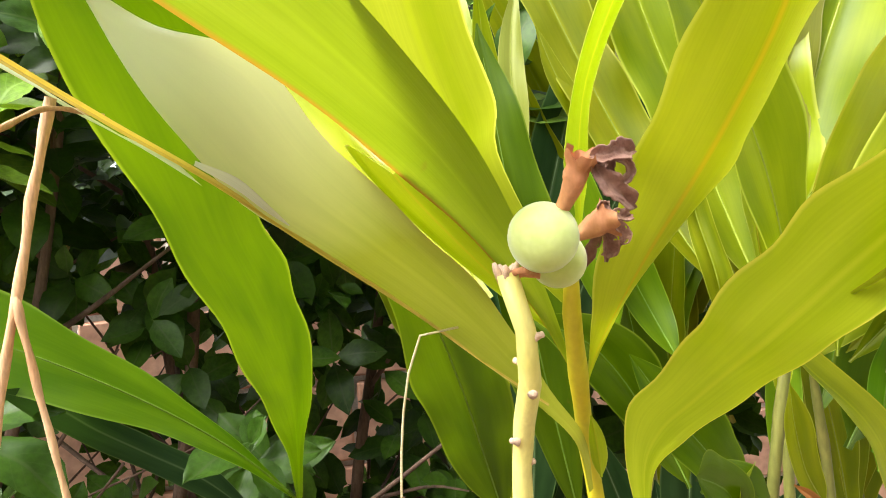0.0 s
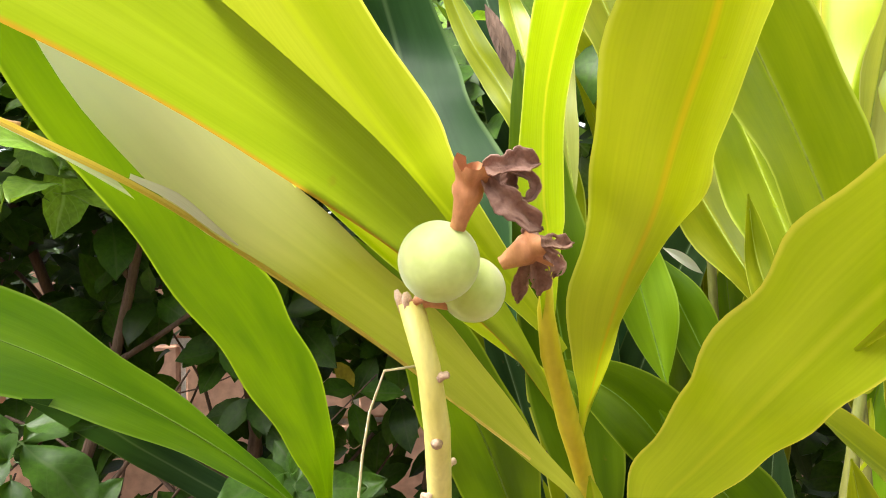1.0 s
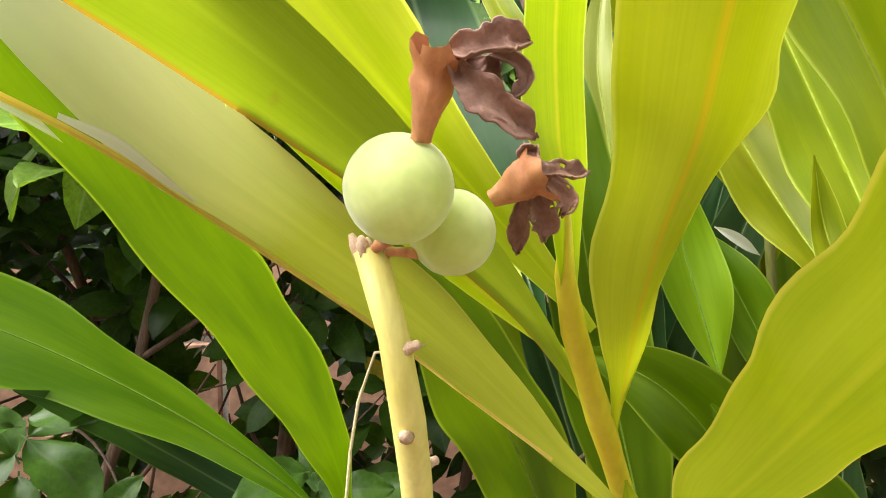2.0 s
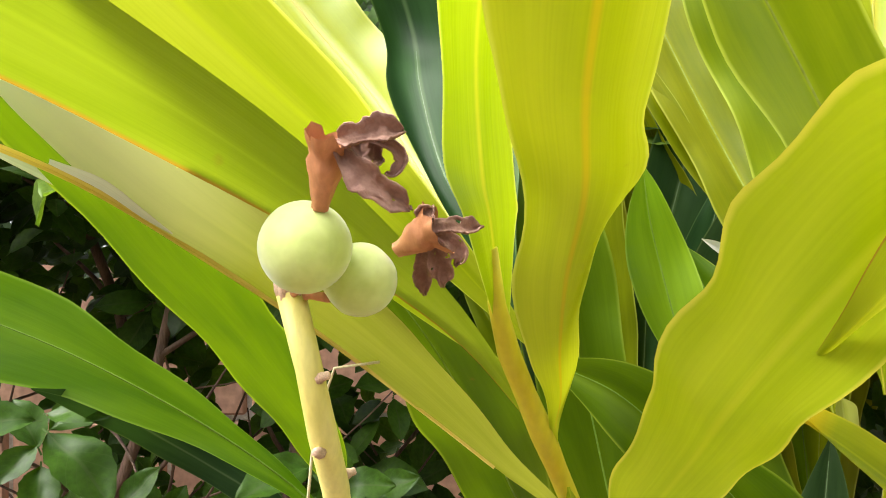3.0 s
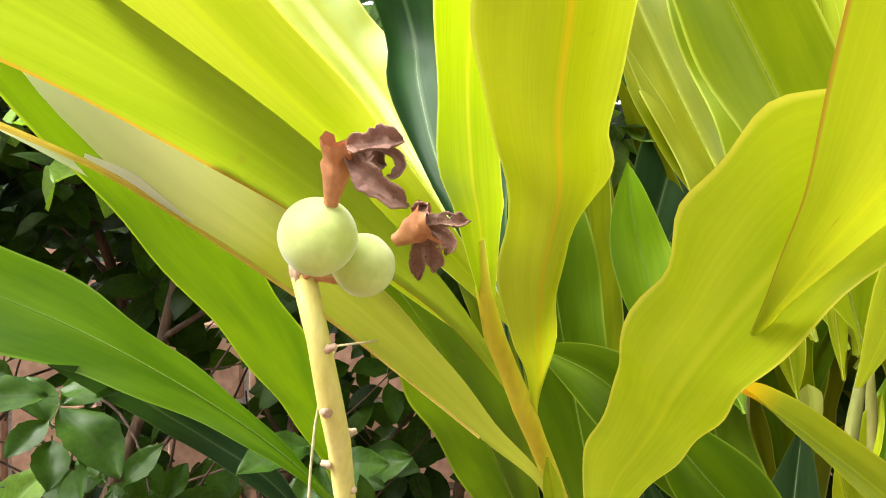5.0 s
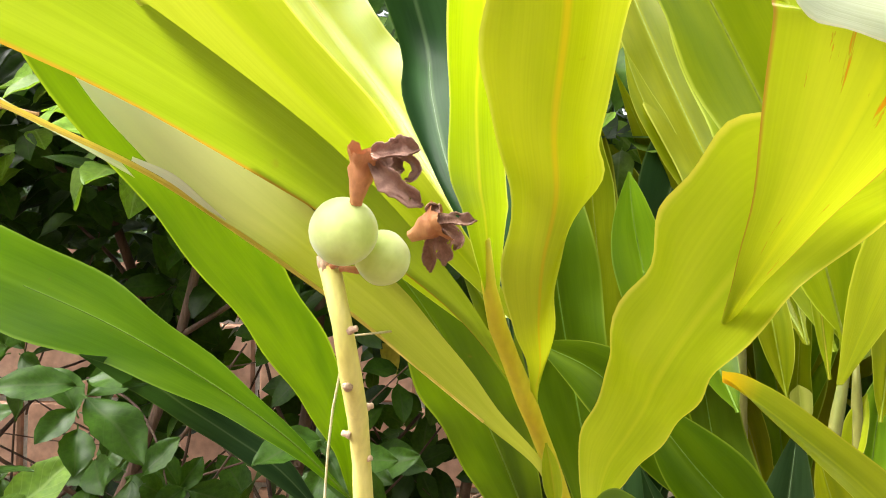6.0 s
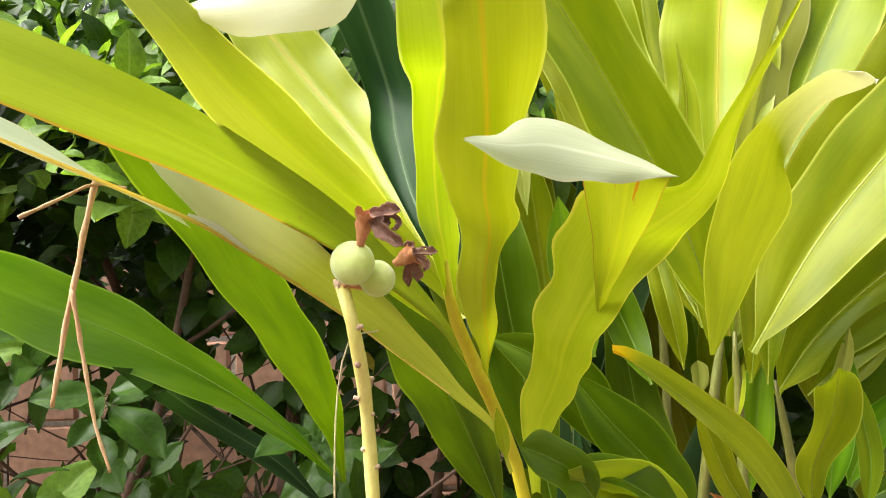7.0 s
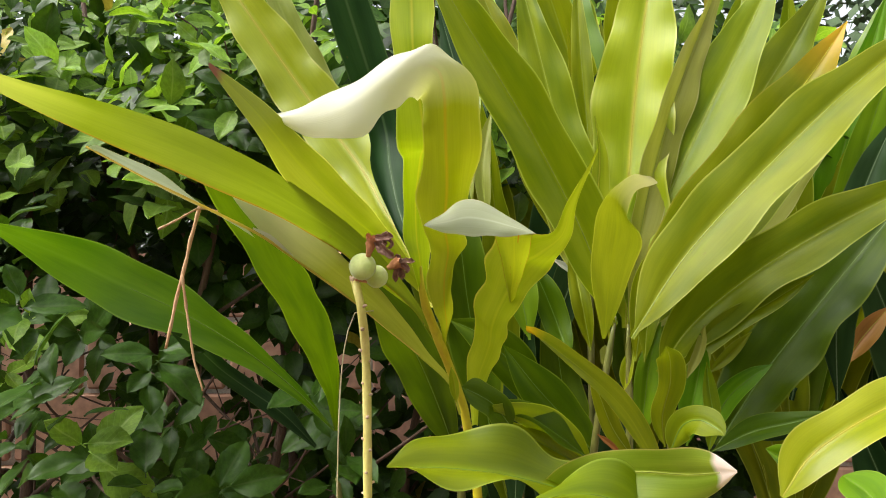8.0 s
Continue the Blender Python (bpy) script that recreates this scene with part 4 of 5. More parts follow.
leaf(right_side, DEEP, [(0.211, 0.922, 0.758), (0.247, 0.924, 0.779), (0.281, 0.925, 0.790), (0.318, 0.927, 0.802)], 0.024, (-0.10, -0.85, 0.51), (-0.14, -0.81, 0.57), 0.2, 0.03)
leaf(right_side, GREEN, [(0.243, 1.137, 0.731), (0.271, 1.155, 0.792), (0.296, 1.172, 0.862), (0.315, 1.186, 0.934)], 0.037, (-0.10, -0.98, 0.19), (-0.12, -0.98, 0.15), 0.2, 0.03)
leaf(right_side, YOUNG, [(0.211, 0.983, 0.825), (0.231, 0.979, 0.846), (0.252, 0.975, 0.870)], 0.012, (-0.05, -0.97, 0.22), (-0.07, -0.97, 0.23), 0.3, 0.03, rib=False)
leaf(right_side, PALE, [(0.190, 0.879, 0.833), (0.200, 0.882, 0.856), (0.206, 0.883, 0.882)], 0.010, (-0.01, -0.98, 0.22), (-0.02, -0.98, 0.22), 0.3, 0.08, rib=False)
leaf(right_side, PALE, [(0.205, 0.895, 0.844), (0.207, 0.895, 0.852), (0.202, 0.893, 0.857)], 0.007, (-0.02, -0.97, 0.22), (-0.01, -0.97, 0.25), 0.3, 0.08, rib=False)
leaf(right_side, PALE, [(0.112, 0.926, 0.831), (0.112, 0.925, 0.844), (0.111, 0.924, 0.856)], 0.012, (0.11, -0.97, 0.23), (0.11, -0.96, 0.25), 0.2, 0.04, rib=False, blunt=True)
leaf(right_side, YOUNG, [(0.133, 0.891, 0.817), (0.136, 0.891, 0.839), (0.142, 0.893, 0.858)], 0.012, (0.08, -0.97, 0.24), (0.07, -0.97, 0.25), 0.3, 0.04)

low_side = shoot((0.124, 0.827, 0.000), "low ginger leaves, one with a yellow and brown tip")
cane(low_side, SHEATH, [(0.128, 0.854, 0.665), (0.126, 0.850, 0.737), (0.123, 0.837, 0.770)], 0.005, 0.003)
draped_leaf(low_side, TIPGOLD, [(0.1670, 0.8424, 0.7619), (0.1553, 0.8054, 0.7803), (0.1374, 0.7761, 0.8148), (0.1186, 0.7521, 0.8419), (0.0967, 0.7346, 0.8657), (0.0835, 0.7206, 0.8811), (0.0775, 0.7128, 0.8874)], [(0.1680, 0.8467, 0.7584), (0.1612, 0.8141, 0.7780), (0.1454, 0.7850, 0.8138), (0.1262, 0.7614, 0.8402), (0.0996, 0.7410, 0.8659), (0.0848, 0.7255, 0.8794), (0.0775, 0.7168, 0.8843)], [(0.1689, 0.8430, 0.7629), (0.1670, 0.8148, 0.7838), (0.1534, 0.7858, 0.8208), (0.1338, 0.7627, 0.8465), (0.1024, 0.7395, 0.8741), (0.0861, 0.7224, 0.8857), (0.0775, 0.7127, 0.8891)], 0.001, 0.0)
draped_leaf(low_side, LOW, [(0.1032, 0.8514, 0.7567), (0.0896, 0.8246, 0.7700), (0.0759, 0.7923, 0.7869), (0.0661, 0.7506, 0.8069), (0.0599, 0.7159, 0.8206), (0.0561, 0.6981, 0.8302)], [(0.1047, 0.8549, 0.7527), (0.0961, 0.8351, 0.7689), (0.0850, 0.8063, 0.7886), (0.0728, 0.7583, 0.8096), (0.0620, 0.7221, 0.8200), (0.0561, 0.7010, 0.8256)], [(0.1062, 0.8524, 0.7588), (0.1025, 0.8396, 0.7777), (0.0940, 0.8142, 0.8002), (0.0794, 0.7601, 0.8223), (0.0641, 0.7223, 0.8295), (0.0561, 0.6980, 0.8310)], 0.001, 0.0)
leaf(low_side, LOW, [(0.107, 0.821, 0.758), (0.087, 0.786, 0.779), (0.067, 0.757, 0.798), (0.054, 0.735, 0.813)], 0.018, (0.20, -0.86, 0.47), (0.22, -0.83, 0.52), 0.2, 0.04)
leaf(low_side, DEEP, [(0.104, 0.884, 0.757), (0.082, 0.853, 0.794), (0.058, 0.832, 0.827), (0.034, 0.811, 0.864)], 0.039, (0.20, -0.92, 0.33), (0.24, -0.91, 0.34), 0.16, 0.03, early=True)
leaf(low_side, LEAF, [(0.143, 0.855, 0.763), (0.128, 0.838, 0.790), (0.118, 0.822, 0.822), (0.112, 0.808, 0.846)], 0.018, (0.12, -0.95, 0.28), (0.13, -0.95, 0.28), 0.2, 0.04)
leaf(low_side, DEEP, [(0.063, 0.727, 0.809), (0.056, 0.708, 0.828), (0.048, 0.694, 0.838), (0.038, 0.680, 0.846)], 0.024, (0.35, -0.86, 0.36), (0.39, -0.83, 0.40), 0.14, 0.05, blunt=True)
leaf(low_side, DEEP, [(0.078, 0.913, 0.839), (0.061, 0.927, 0.879), (0.046, 0.930, 0.914), (0.030, 0.934, 0.944)], 0.031, (0.20, -0.97, 0.14), (0.22, -0.97, 0.13), 0.2, 0.03)
leaf(low_side, DEEP, [(0.085, 0.941, 0.742), (0.065, 0.953, 0.798), (0.055, 0.957, 0.858), (0.046, 0.962, 0.920)], 0.041, (0.18, -0.96, 0.21), (0.19, -0.97, 0.17), 0.2, 0.03, early=True)
leaf(low_side, DRY, [(0.116, 0.823, 0.788), (0.126, 0.827, 0.780), (0.135, 0.830, 0.771)], 0.005, (0.10, -0.94, 0.34), (0.09, -0.92, 0.38), 0.3, 0.03, rib=False)

far_right = shoot((0.336, 1.280, 0.000), "tall ginger shoots with dark bluish leaves in shade")
cane(far_right, SHEATH, [(0.337, 1.324, 0.264), (0.334, 1.275, 0.709), (0.328, 1.247, 0.837)], 0.0070, 0.0050)
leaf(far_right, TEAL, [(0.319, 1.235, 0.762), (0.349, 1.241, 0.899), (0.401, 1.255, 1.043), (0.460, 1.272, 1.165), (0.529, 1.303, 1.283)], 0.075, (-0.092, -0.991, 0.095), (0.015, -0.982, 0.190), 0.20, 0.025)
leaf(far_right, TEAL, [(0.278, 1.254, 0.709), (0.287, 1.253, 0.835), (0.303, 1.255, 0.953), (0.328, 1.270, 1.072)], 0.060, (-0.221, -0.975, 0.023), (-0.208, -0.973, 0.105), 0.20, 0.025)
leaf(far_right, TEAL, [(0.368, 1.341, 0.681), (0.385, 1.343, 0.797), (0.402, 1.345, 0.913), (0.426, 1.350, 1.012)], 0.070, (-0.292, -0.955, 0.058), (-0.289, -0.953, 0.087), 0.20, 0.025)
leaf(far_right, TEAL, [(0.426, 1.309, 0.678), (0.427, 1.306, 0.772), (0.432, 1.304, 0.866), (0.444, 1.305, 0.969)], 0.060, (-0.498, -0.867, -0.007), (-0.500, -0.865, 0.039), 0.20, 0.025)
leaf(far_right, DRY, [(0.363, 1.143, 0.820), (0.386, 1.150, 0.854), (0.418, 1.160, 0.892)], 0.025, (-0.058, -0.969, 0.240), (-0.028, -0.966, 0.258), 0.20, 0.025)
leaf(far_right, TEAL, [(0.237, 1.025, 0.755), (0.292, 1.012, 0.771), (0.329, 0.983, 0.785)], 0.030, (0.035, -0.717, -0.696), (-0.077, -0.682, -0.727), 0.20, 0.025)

low_front = shoot((0.168, 0.649, 0.000), "low broad ginger leaves spreading over the bed")
cane(low_front, SHEATH, [(0.181, 0.706, 0.463), (0.177, 0.665, 0.689), (0.172, 0.649, 0.761)], 0.0060, 0.0040)
leaf(low_front, YOUNG, [(0.2518, 0.7341, 0.7748), (0.2685, 0.7390, 0.8012), (0.2906, 0.7461, 0.8194), (0.3176, 0.7606, 0.8340), (0.3488, 0.7766, 0.8470), (0.3863, 0.8005, 0.8543)], 0.0356, (-0.2139, -0.9641, 0.6575), (-0.2139, -0.9641, 0.6575), 0.18, 0.03, petiole=0.01, early=True)
leaf(low_front, LOW, [(0.172, 0.649, 0.761), (0.141, 0.626, 0.792), (0.103, 0.596, 0.811), (0.068, 0.567, 0.821), (0.040, 0.546, 0.823)], 0.042, (0.668, -0.191, 0.719), (0.375, -0.261, 0.889), 0.30, 0.090, blunt=True)
leaf(low_front, BLEACHED, [(0.107, 0.625, 0.782), (0.130, 0.611, 0.805), (0.162, 0.607, 0.816), (0.192, 0.602, 0.819), (0.216, 0.599, 0.824)], 0.030, (-0.229, -0.963, -0.143), (-0.123, -0.990, -0.074), 0.10, 0.080, blunt=True)
leaf(low_front, LOW, [(0.180, 0.609, 0.777), (0.163, 0.592, 0.802), (0.142, 0.573, 0.813), (0.116, 0.553, 0.810)], 0.035, (0.758, -0.166, 0.631), (0.121, 0.061, 0.991), 0.20, 0.090)
leaf(low_front, GREEN, [(0.298, 0.673, 0.789), (0.293, 0.692, 0.796), (0.284, 0.710, 0.799)], 0.030, (-0.199, -0.373, 0.906), (-0.283, -0.338, 0.898), 0.20, 0.025)
leaf(low_front, GREEN, [(0.269, 0.769, 0.783), (0.256, 0.764, 0.794), (0.244, 0.760, 0.801)], 0.020, (0.553, -0.765, 0.330), (0.552, -0.742, 0.379), 0.20, 0.025)
leaf(far_right, TEAL, [(0.353, 1.119, 0.783), (0.354, 1.116, 0.876), (0.367, 1.118, 0.969), (0.396, 1.135, 1.050), (0.431, 1.156, 1.126)], 0.050, (0.006, -1.000, -0.009), (0.106, -0.975, 0.197), 0.20, 0.025)
leaf(middle, LEAF, [(-0.0456, 0.9670, 0.9943), (-0.0647, 1.0000, 1.0557), (-0.0834, 1.0134, 1.0909), (-0.1023, 1.0164, 1.1225), (-0.1204, 1.0192, 1.1647), (-0.1324, 1.0135, 1.2033)], 0.0240, (0.2339, -0.9154, -0.1775), (0.2339, -0.9154, -0.1775), 0.18, 0.03)
leaf(middle, YOUNG, [(-0.0524, 1.0462, 1.0478), (-0.0669, 1.0593, 1.1166), (-0.0805, 1.0734, 1.1692), (-0.0885, 1.0689, 1.2103)], 0.0287, (0.1782, -0.9131, -0.2166), (0.1782, -0.9131, -0.2166), 0.18, 0.03)
leaf(middle, BARK, [(-0.0650, 1.0039, 1.0815), (-0.0737, 1.0049, 1.1126), (-0.0830, 1.0061, 1.1352), (-0.0896, 1.0085, 1.1520)], 0.0154, (0.4047, -0.9124, -0.3544), (0.4047, -0.9124, -0.3544), 0.18, 0.03, rib=False)
leaf(middle, PALE, [(-0.0134, 0.9209, 0.9755), (-0.0165, 0.9235, 1.0064), (-0.0198, 0.9257, 1.0414), (-0.0174, 0.9301, 1.0770), (-0.0123, 0.9358, 1.1099)], 0.0176, (0.1317, -0.9487, -0.1376), (0.1317, -0.9487, -0.1376), 0.18, 0.03)
leaf(side, SILVER, [(0.0685, 1.0307, 0.9271), (0.0544, 1.0203, 0.9380), (0.0403, 1.0122, 0.9473)], 0.0084, (-0.0337, -0.9985, 0.4578), (-0.0337, -0.9985, 0.4578), 0.18, 0.03, rib=False)
leaf(side, YOUNG, [(0.0796, 1.0677, 0.9200), (0.0815, 1.0673, 0.9406), (0.0746, 1.0631, 0.9697), (0.0740, 1.0615, 0.9945)], 0.0124, (-0.0673, -0.9931, 0.0539), (-0.0673, -0.9931, 0.0539), 0.18, 0.03)
leaf(side, LEAF, [(0.0545, 0.9925, 0.9640), (0.0439, 0.9928, 0.9888), (0.0260, 0.9898, 1.0253), (0.0113, 0.9882, 1.0585), (0.0001, 0.9880, 1.0923)], 0.0182, (0.2418, -0.9753, -0.1011), (0.2418, -0.9753, -0.1011), 0.18, 0.03)
leaf(side, LEAF, [(0.0742, 1.0335, 0.9755), (0.0577, 1.0309, 1.0178), (0.0352, 1.0255, 1.0694), (0.0180, 1.0226, 1.1135), (0.0024, 1.0204, 1.1584)], 0.0269, (-0.0321, -0.9620, -0.1643), (-0.0321, -0.9620, -0.1643), 0.18, 0.03)
leaf(side, GREEN, [(0.1007, 1.0986, 1.0168), (0.0985, 1.0967, 1.0622), (0.0932, 1.0988, 1.1093), (0.0857, 1.0999, 1.1618)], 0.0236, (0.2685, -0.9555, -0.1934), (0.2685, -0.9555, -0.1934), 0.18, 0.03)
leaf(side, YOUNG, [(0.0594, 1.0487, 0.9821), (0.0542, 1.0461, 0.9993), (0.0513, 1.0445, 1.0164), (0.0523, 1.0446, 1.0336)], 0.0111, (0.0387, -0.9851, -0.0674), (0.0387, -0.9851, -0.0674), 0.18, 0.03, rib=False)
cane(side, SHEATH, [(0.0775, 1.0675, 0.9787), (0.0755, 1.0705, 1.0542), (0.0716, 1.0729, 1.1178), (0.0670, 1.0754, 1.1645)], 0.0045, 0.0035)
leaf(middle, GREEN, [(0.0384, 0.9005, 0.8612), (0.0316, 0.9023, 0.8947), (0.0244, 0.9039, 0.9274), (0.0194, 0.9012, 0.9571), (0.0171, 0.8996, 0.9858)], 0.0343, (0.2167, -0.9931, 0.0873), (0.2167, -0.9931, 0.0873), 0.18, 0.03)

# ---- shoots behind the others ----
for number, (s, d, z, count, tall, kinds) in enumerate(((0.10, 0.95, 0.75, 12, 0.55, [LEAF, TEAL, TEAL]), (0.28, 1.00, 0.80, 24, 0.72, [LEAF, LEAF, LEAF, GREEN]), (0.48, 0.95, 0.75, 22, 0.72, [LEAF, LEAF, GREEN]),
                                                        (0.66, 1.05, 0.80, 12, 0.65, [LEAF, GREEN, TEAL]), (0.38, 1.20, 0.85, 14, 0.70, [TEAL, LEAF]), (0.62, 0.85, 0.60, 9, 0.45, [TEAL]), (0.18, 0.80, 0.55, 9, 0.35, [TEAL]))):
    foot = spot(s, d, 0)
    rear = shoot(tuple(foot), "ginger shoot with long green leaves deep in the clump")
    cane(rear, SHEATH, [tuple(spot(s, d, 0.3)), tuple(spot(s + 0.01, d, 0.55)), tuple(spot(s, d, z + 0.05))], 0.007, 0.005)
    fan(rear, kinds, spot(s, d, z), count, tall, 0.055, 40 + number)

# ---- fruit stalk with two berries ----
fruit = new("fruit_stalk")
fruit.matrix_basis = pose(-0.004, 0.655, 0)
tagged(fruit, "ginger fruit stalk bearing two round green berries with dry brown flowers", "fruit stalk")
TOP = Vector((-0.0185, 0.6215, 0.9228))
places, _ = spine([(-0.004, 0.655, -0.02), (-0.007, 0.650, 0.4), (-0.0190, 0.6483, 0.70), (-0.0195, 0.6423, 0.8513), (-0.0139, 0.6236, 0.8984), tuple(TOP)], 60)
bm = bmesh.new()
tube(bm, places, [0.0042 - 0.0012 * i / 60 + 0.0002 * math.sin(i * 2.1) for i in range(61)], 14)
part("stalk", bm, PEDUNCLE, fruit)
# little scars where flowers fell, all the way round
rng = random.Random(5)
for k in range(34):
    z = 0.905 - k * 0.0078
    i = min(range(61), key=lambda n: abs(places[n].z - z))
    turn = k * 2.4 + rng.uniform(-0.3, 0.3)
    out = Vector((math.cos(turn), math.sin(turn), 0.25)).normalized()
    root = Vector((places[i].x, places[i].y, z))
    bm = bmesh.new()
    long = rng.uniform(0.0006, 0.0015)
    tube(bm, [root + out * 0.0022, root + out * (0.0032 + long * 0.4), root + out * (0.0034 + long), root + out * (0.0037 + long)], [0.0015, 0.0009, 0.0009, 0.0005], 8)
    part("scar", bm, SCAR, fruit)
# frayed crown on the stalk's end
for k in range(5):
    turn = k * 1.25 + 2.2
    out = Vector((math.cos(turn), math.sin(turn), 0)) * 0.0022
    bm = bmesh.new()
    tube(bm, [TOP + out * 0.6 - Vector((0, 0, 0.002)), TOP + out * 1.2 + Vector((0, 0, 0.0012)), TOP + out * 1.5 + Vector((0, 0, 0.0022 + 0.0008 * (k % 2)))], [0.0014, 0.0011, 0.0005], 7)
    part("frayed_tip", bm, SCAR, fruit)


def berry(centre, radius, crown, name_label):
    """A round berry, slightly flattened and furrowed, its pole towards crown."""
    axis = (Vector(crown) - Vector(centre)).normalized()
    turn = axis.to_track_quat("Z", "Y").to_matrix()
    bm = bmesh.new()
    bmesh.ops.create_uvsphere(bm, u_segments=36, v_segments=22, radius=radius)
    for v in bm.verts:
        d = v.co.normalized()
        a = math.atan2(d.y, d.x)
        v.co *= 1 + 0.012 * math.cos(3 * a) * (1 - d.z * d.z) - 0.03 * max(0, abs(d.z) - 0.93) / 0.07 + 0.006 * noise.noise(d * 2.5)
        v.co = Vector(centre) + turn @ v.co
    return part("berry", bm, BERRY, fruit, name_label)


def dry_calyx(holder, base, end, r0, r1):
    """A dry tube that widens from the berry and ends in a ragged rim."""
    base, end = Vector(base), Vector(end)
    axis = (end - base).normalized()
    side = axis.orthogonal().normalized()
    other = axis.cross(side)
    bm = bmesh.new()
    rings = []
    for i in range(12):
        u = i / 11
        swell = min(1.0, max(0.0, (u - 0.12) / 0.45))
        bulge = 0.85 + 0.32 * swell * swell * (3 - 2 * swell) - 0.22 * math.exp(-((u - 0.74) / 0.09) ** 2) + 0.10 * max(0.0, u - 0.85) / 0.15
        ring = []
        for k in range(20):
            a = 2 * math.pi * k / 20
            r = (r0 + (r1 - r0) * u) * bulge * (1 + (0.05 + 0.12 * u) * math.sin(4 * a + 5 * u + r0 * 3000) + 0.05 * math.sin(9 * a) + 0.22 * noise.noise(Vector((2 * math.cos(a), 2 * math.sin(a), u * 4 + r0 * 900))))
            z = u * (1 + (0.07 * math.sin(3 * a + 1) + 0.05 * math.sin(7 * a) if i == 11 else 0))
            ring.append(bm.verts.new(base + axis * (end - base).length * z + r * (math.cos(a) * side + math.sin(a) * other)))
        rings.append(ring)
    for p, q in zip(rings, rings[1:]):
        for k in range(20):
            bm.faces.new((p[k], p[(k + 1) % 20], q[(k + 1) % 20], q[k]))
    return part("calyx", bm, CALYX, holder, "dry orange-brown calyx")


def petal(holder, points, width, face, seed):
    """A withered petal: crumpled, rolled at its sides, with a ragged outline and torn holes."""
    steps, half = 26, 6
    places, length = spine(points, steps)
    bm, rows = bmesh.new(), []
    for i, p in enumerate(places):
        u = i / steps
        t = (places[min(i + 1, steps)] - places[max(i - 1, 0)]).normalized()
        n = Vector(face)
        n = (n - t * n.dot(t)).normalized()
        s = t.cross(n)
        w = width / 2 * (0.45 + 0.65 * math.sin(min(1, u * 1.1) * 2.6)) * (1 + 0.45 * noise.noise(Vector((u * 4, seed, 0)))) * (1 if u < 0.8 else (1 - u) / 0.2 * 0.85 + 0.15)
        row = []
        for k in range(2 * half + 1):
            q = k / half - 1
            crush = 0.30 * noise.noise(Vector((u * 3, q * 1.2, seed))) + 0.10 * noise.noise(Vector((u * 9, q * 3, seed + 3)))
            edge = 1 + 0.3 * noise.noise(Vector((u * 14, 2 * q, seed + 7)))
            row.append(bm.verts.new(p + s * q * w * edge + n * (0.8 * w * q * q + width * crush) + t * width * 0.2 * noise.noise(Vector((q * 3, u * 4, seed + 11)))))
        rows.append(row)
    for i, (p, q) in enumerate(zip(rows, rows[1:])):
        for k in range(2 * half):
            gap = noise.noise(Vector((i / steps * 7, k / half * 2.2, seed + 20)))
            if i > 5 and gap > 0.62:
                continue
            bm.faces.new((p[k], p[k + 1], q[k + 1], q[k]))
    loose = [v for v in bm.verts if not v.link_faces]
    bmesh.ops.delete(bm, geom=loose, context="VERTS")
    ob = part("petal", bm, WITHERED, holder, "crumpled dark brown petal")
    thick = ob.modifiers.new("thickness", "SOLIDIFY")
    thick.thickness = 0.0003
    return ob


one = berry((-0.0083, 0.6124, 0.9317), 0.0089, (-0.0027, 0.6090, 0.9399), "round pale green berry")
two = berry((-0.0048, 0.6264, 0.9253), 0.0077, (0.0010, 0.6305, 0.9312), "round pale green berry set behind the other")
for berry_root in ((-0.0128, 0.6165, 0.9238), (-0.0098, 0.6225, 0.9218)):
    bm = bmesh.new()
    tube(bm, [TOP - Vector((0, 0, 0.001)), (TOP + Vector(berry_root)) / 2, Vector(berry_root)], [0.0013, 0.0008, 0.0011], 10)
    part("fruit_base", bm, CALYX, fruit, "orange-brown joint")
c1 = dry_calyx(one, (-0.0031, 0.6100, 0.9385), (0.0023, 0.6052, 0.9507), 0.0019, 0.0033)
petal(c1, [(0.0039, 0.6054, 0.9500), (0.0072, 0.6059, 0.9500), (0.0110, 0.6076, 0.9507), (0.0147, 0.6098, 0.9509)], 0.0044, (0.1, -1, 0.25), 1.0)
petal(c1, [(0.0041, 0.6060, 0.9486), (0.0061, 0.6063, 0.9451), (0.0091, 0.6079, 0.9417), (0.0120, 0.6100, 0.9395), (0.0142, 0.6124, 0.9373)], 0.0048, (0.25, -1, 0.1), 2.0)
petal(c1, [(0.0088, 0.6085, 0.9497), (0.0123, 0.6102, 0.9485), (0.0135, 0.6112, 0.9459), (0.0118, 0.6108, 0.9437), (0.0105, 0.6104, 0.9441)], 0.002, (0.1, -1, 0.2), 3.0)
petal(c1, [(0.0050, 0.6084, 0.9492), (0.0074, 0.6097, 0.9473), (0.0097, 0.6111, 0.9462)], 0.004, (0.0, -1, 0.4), 4.0)
c2 = dry_calyx(two, (0.0010, 0.6315, 0.9312), (0.0104, 0.6326, 0.9357), 0.0018, 0.0042)
petal(c2, [(0.0086, 0.6325, 0.9348), (0.0117, 0.6351, 0.9356), (0.0143, 0.6378, 0.9352), (0.0172, 0.6409, 0.9358)], 0.0039, (0.2, -1, 0.6), 5.0)
petal(c2, [(0.0073, 0.6325, 0.9330), (0.0060, 0.6351, 0.9299), (0.0042, 0.6382, 0.9264), (0.0027, 0.6413, 0.9216)], 0.0032, (0.3, -1, 0), 6.0)
petal(c2, [(0.0091, 0.6325, 0.9330), (0.0095, 0.6343, 0.9299), (0.0095, 0.6365, 0.9264), (0.0089, 0.6378, 0.9233)], 0.0043, (0.3, -1, 0), 7.0)
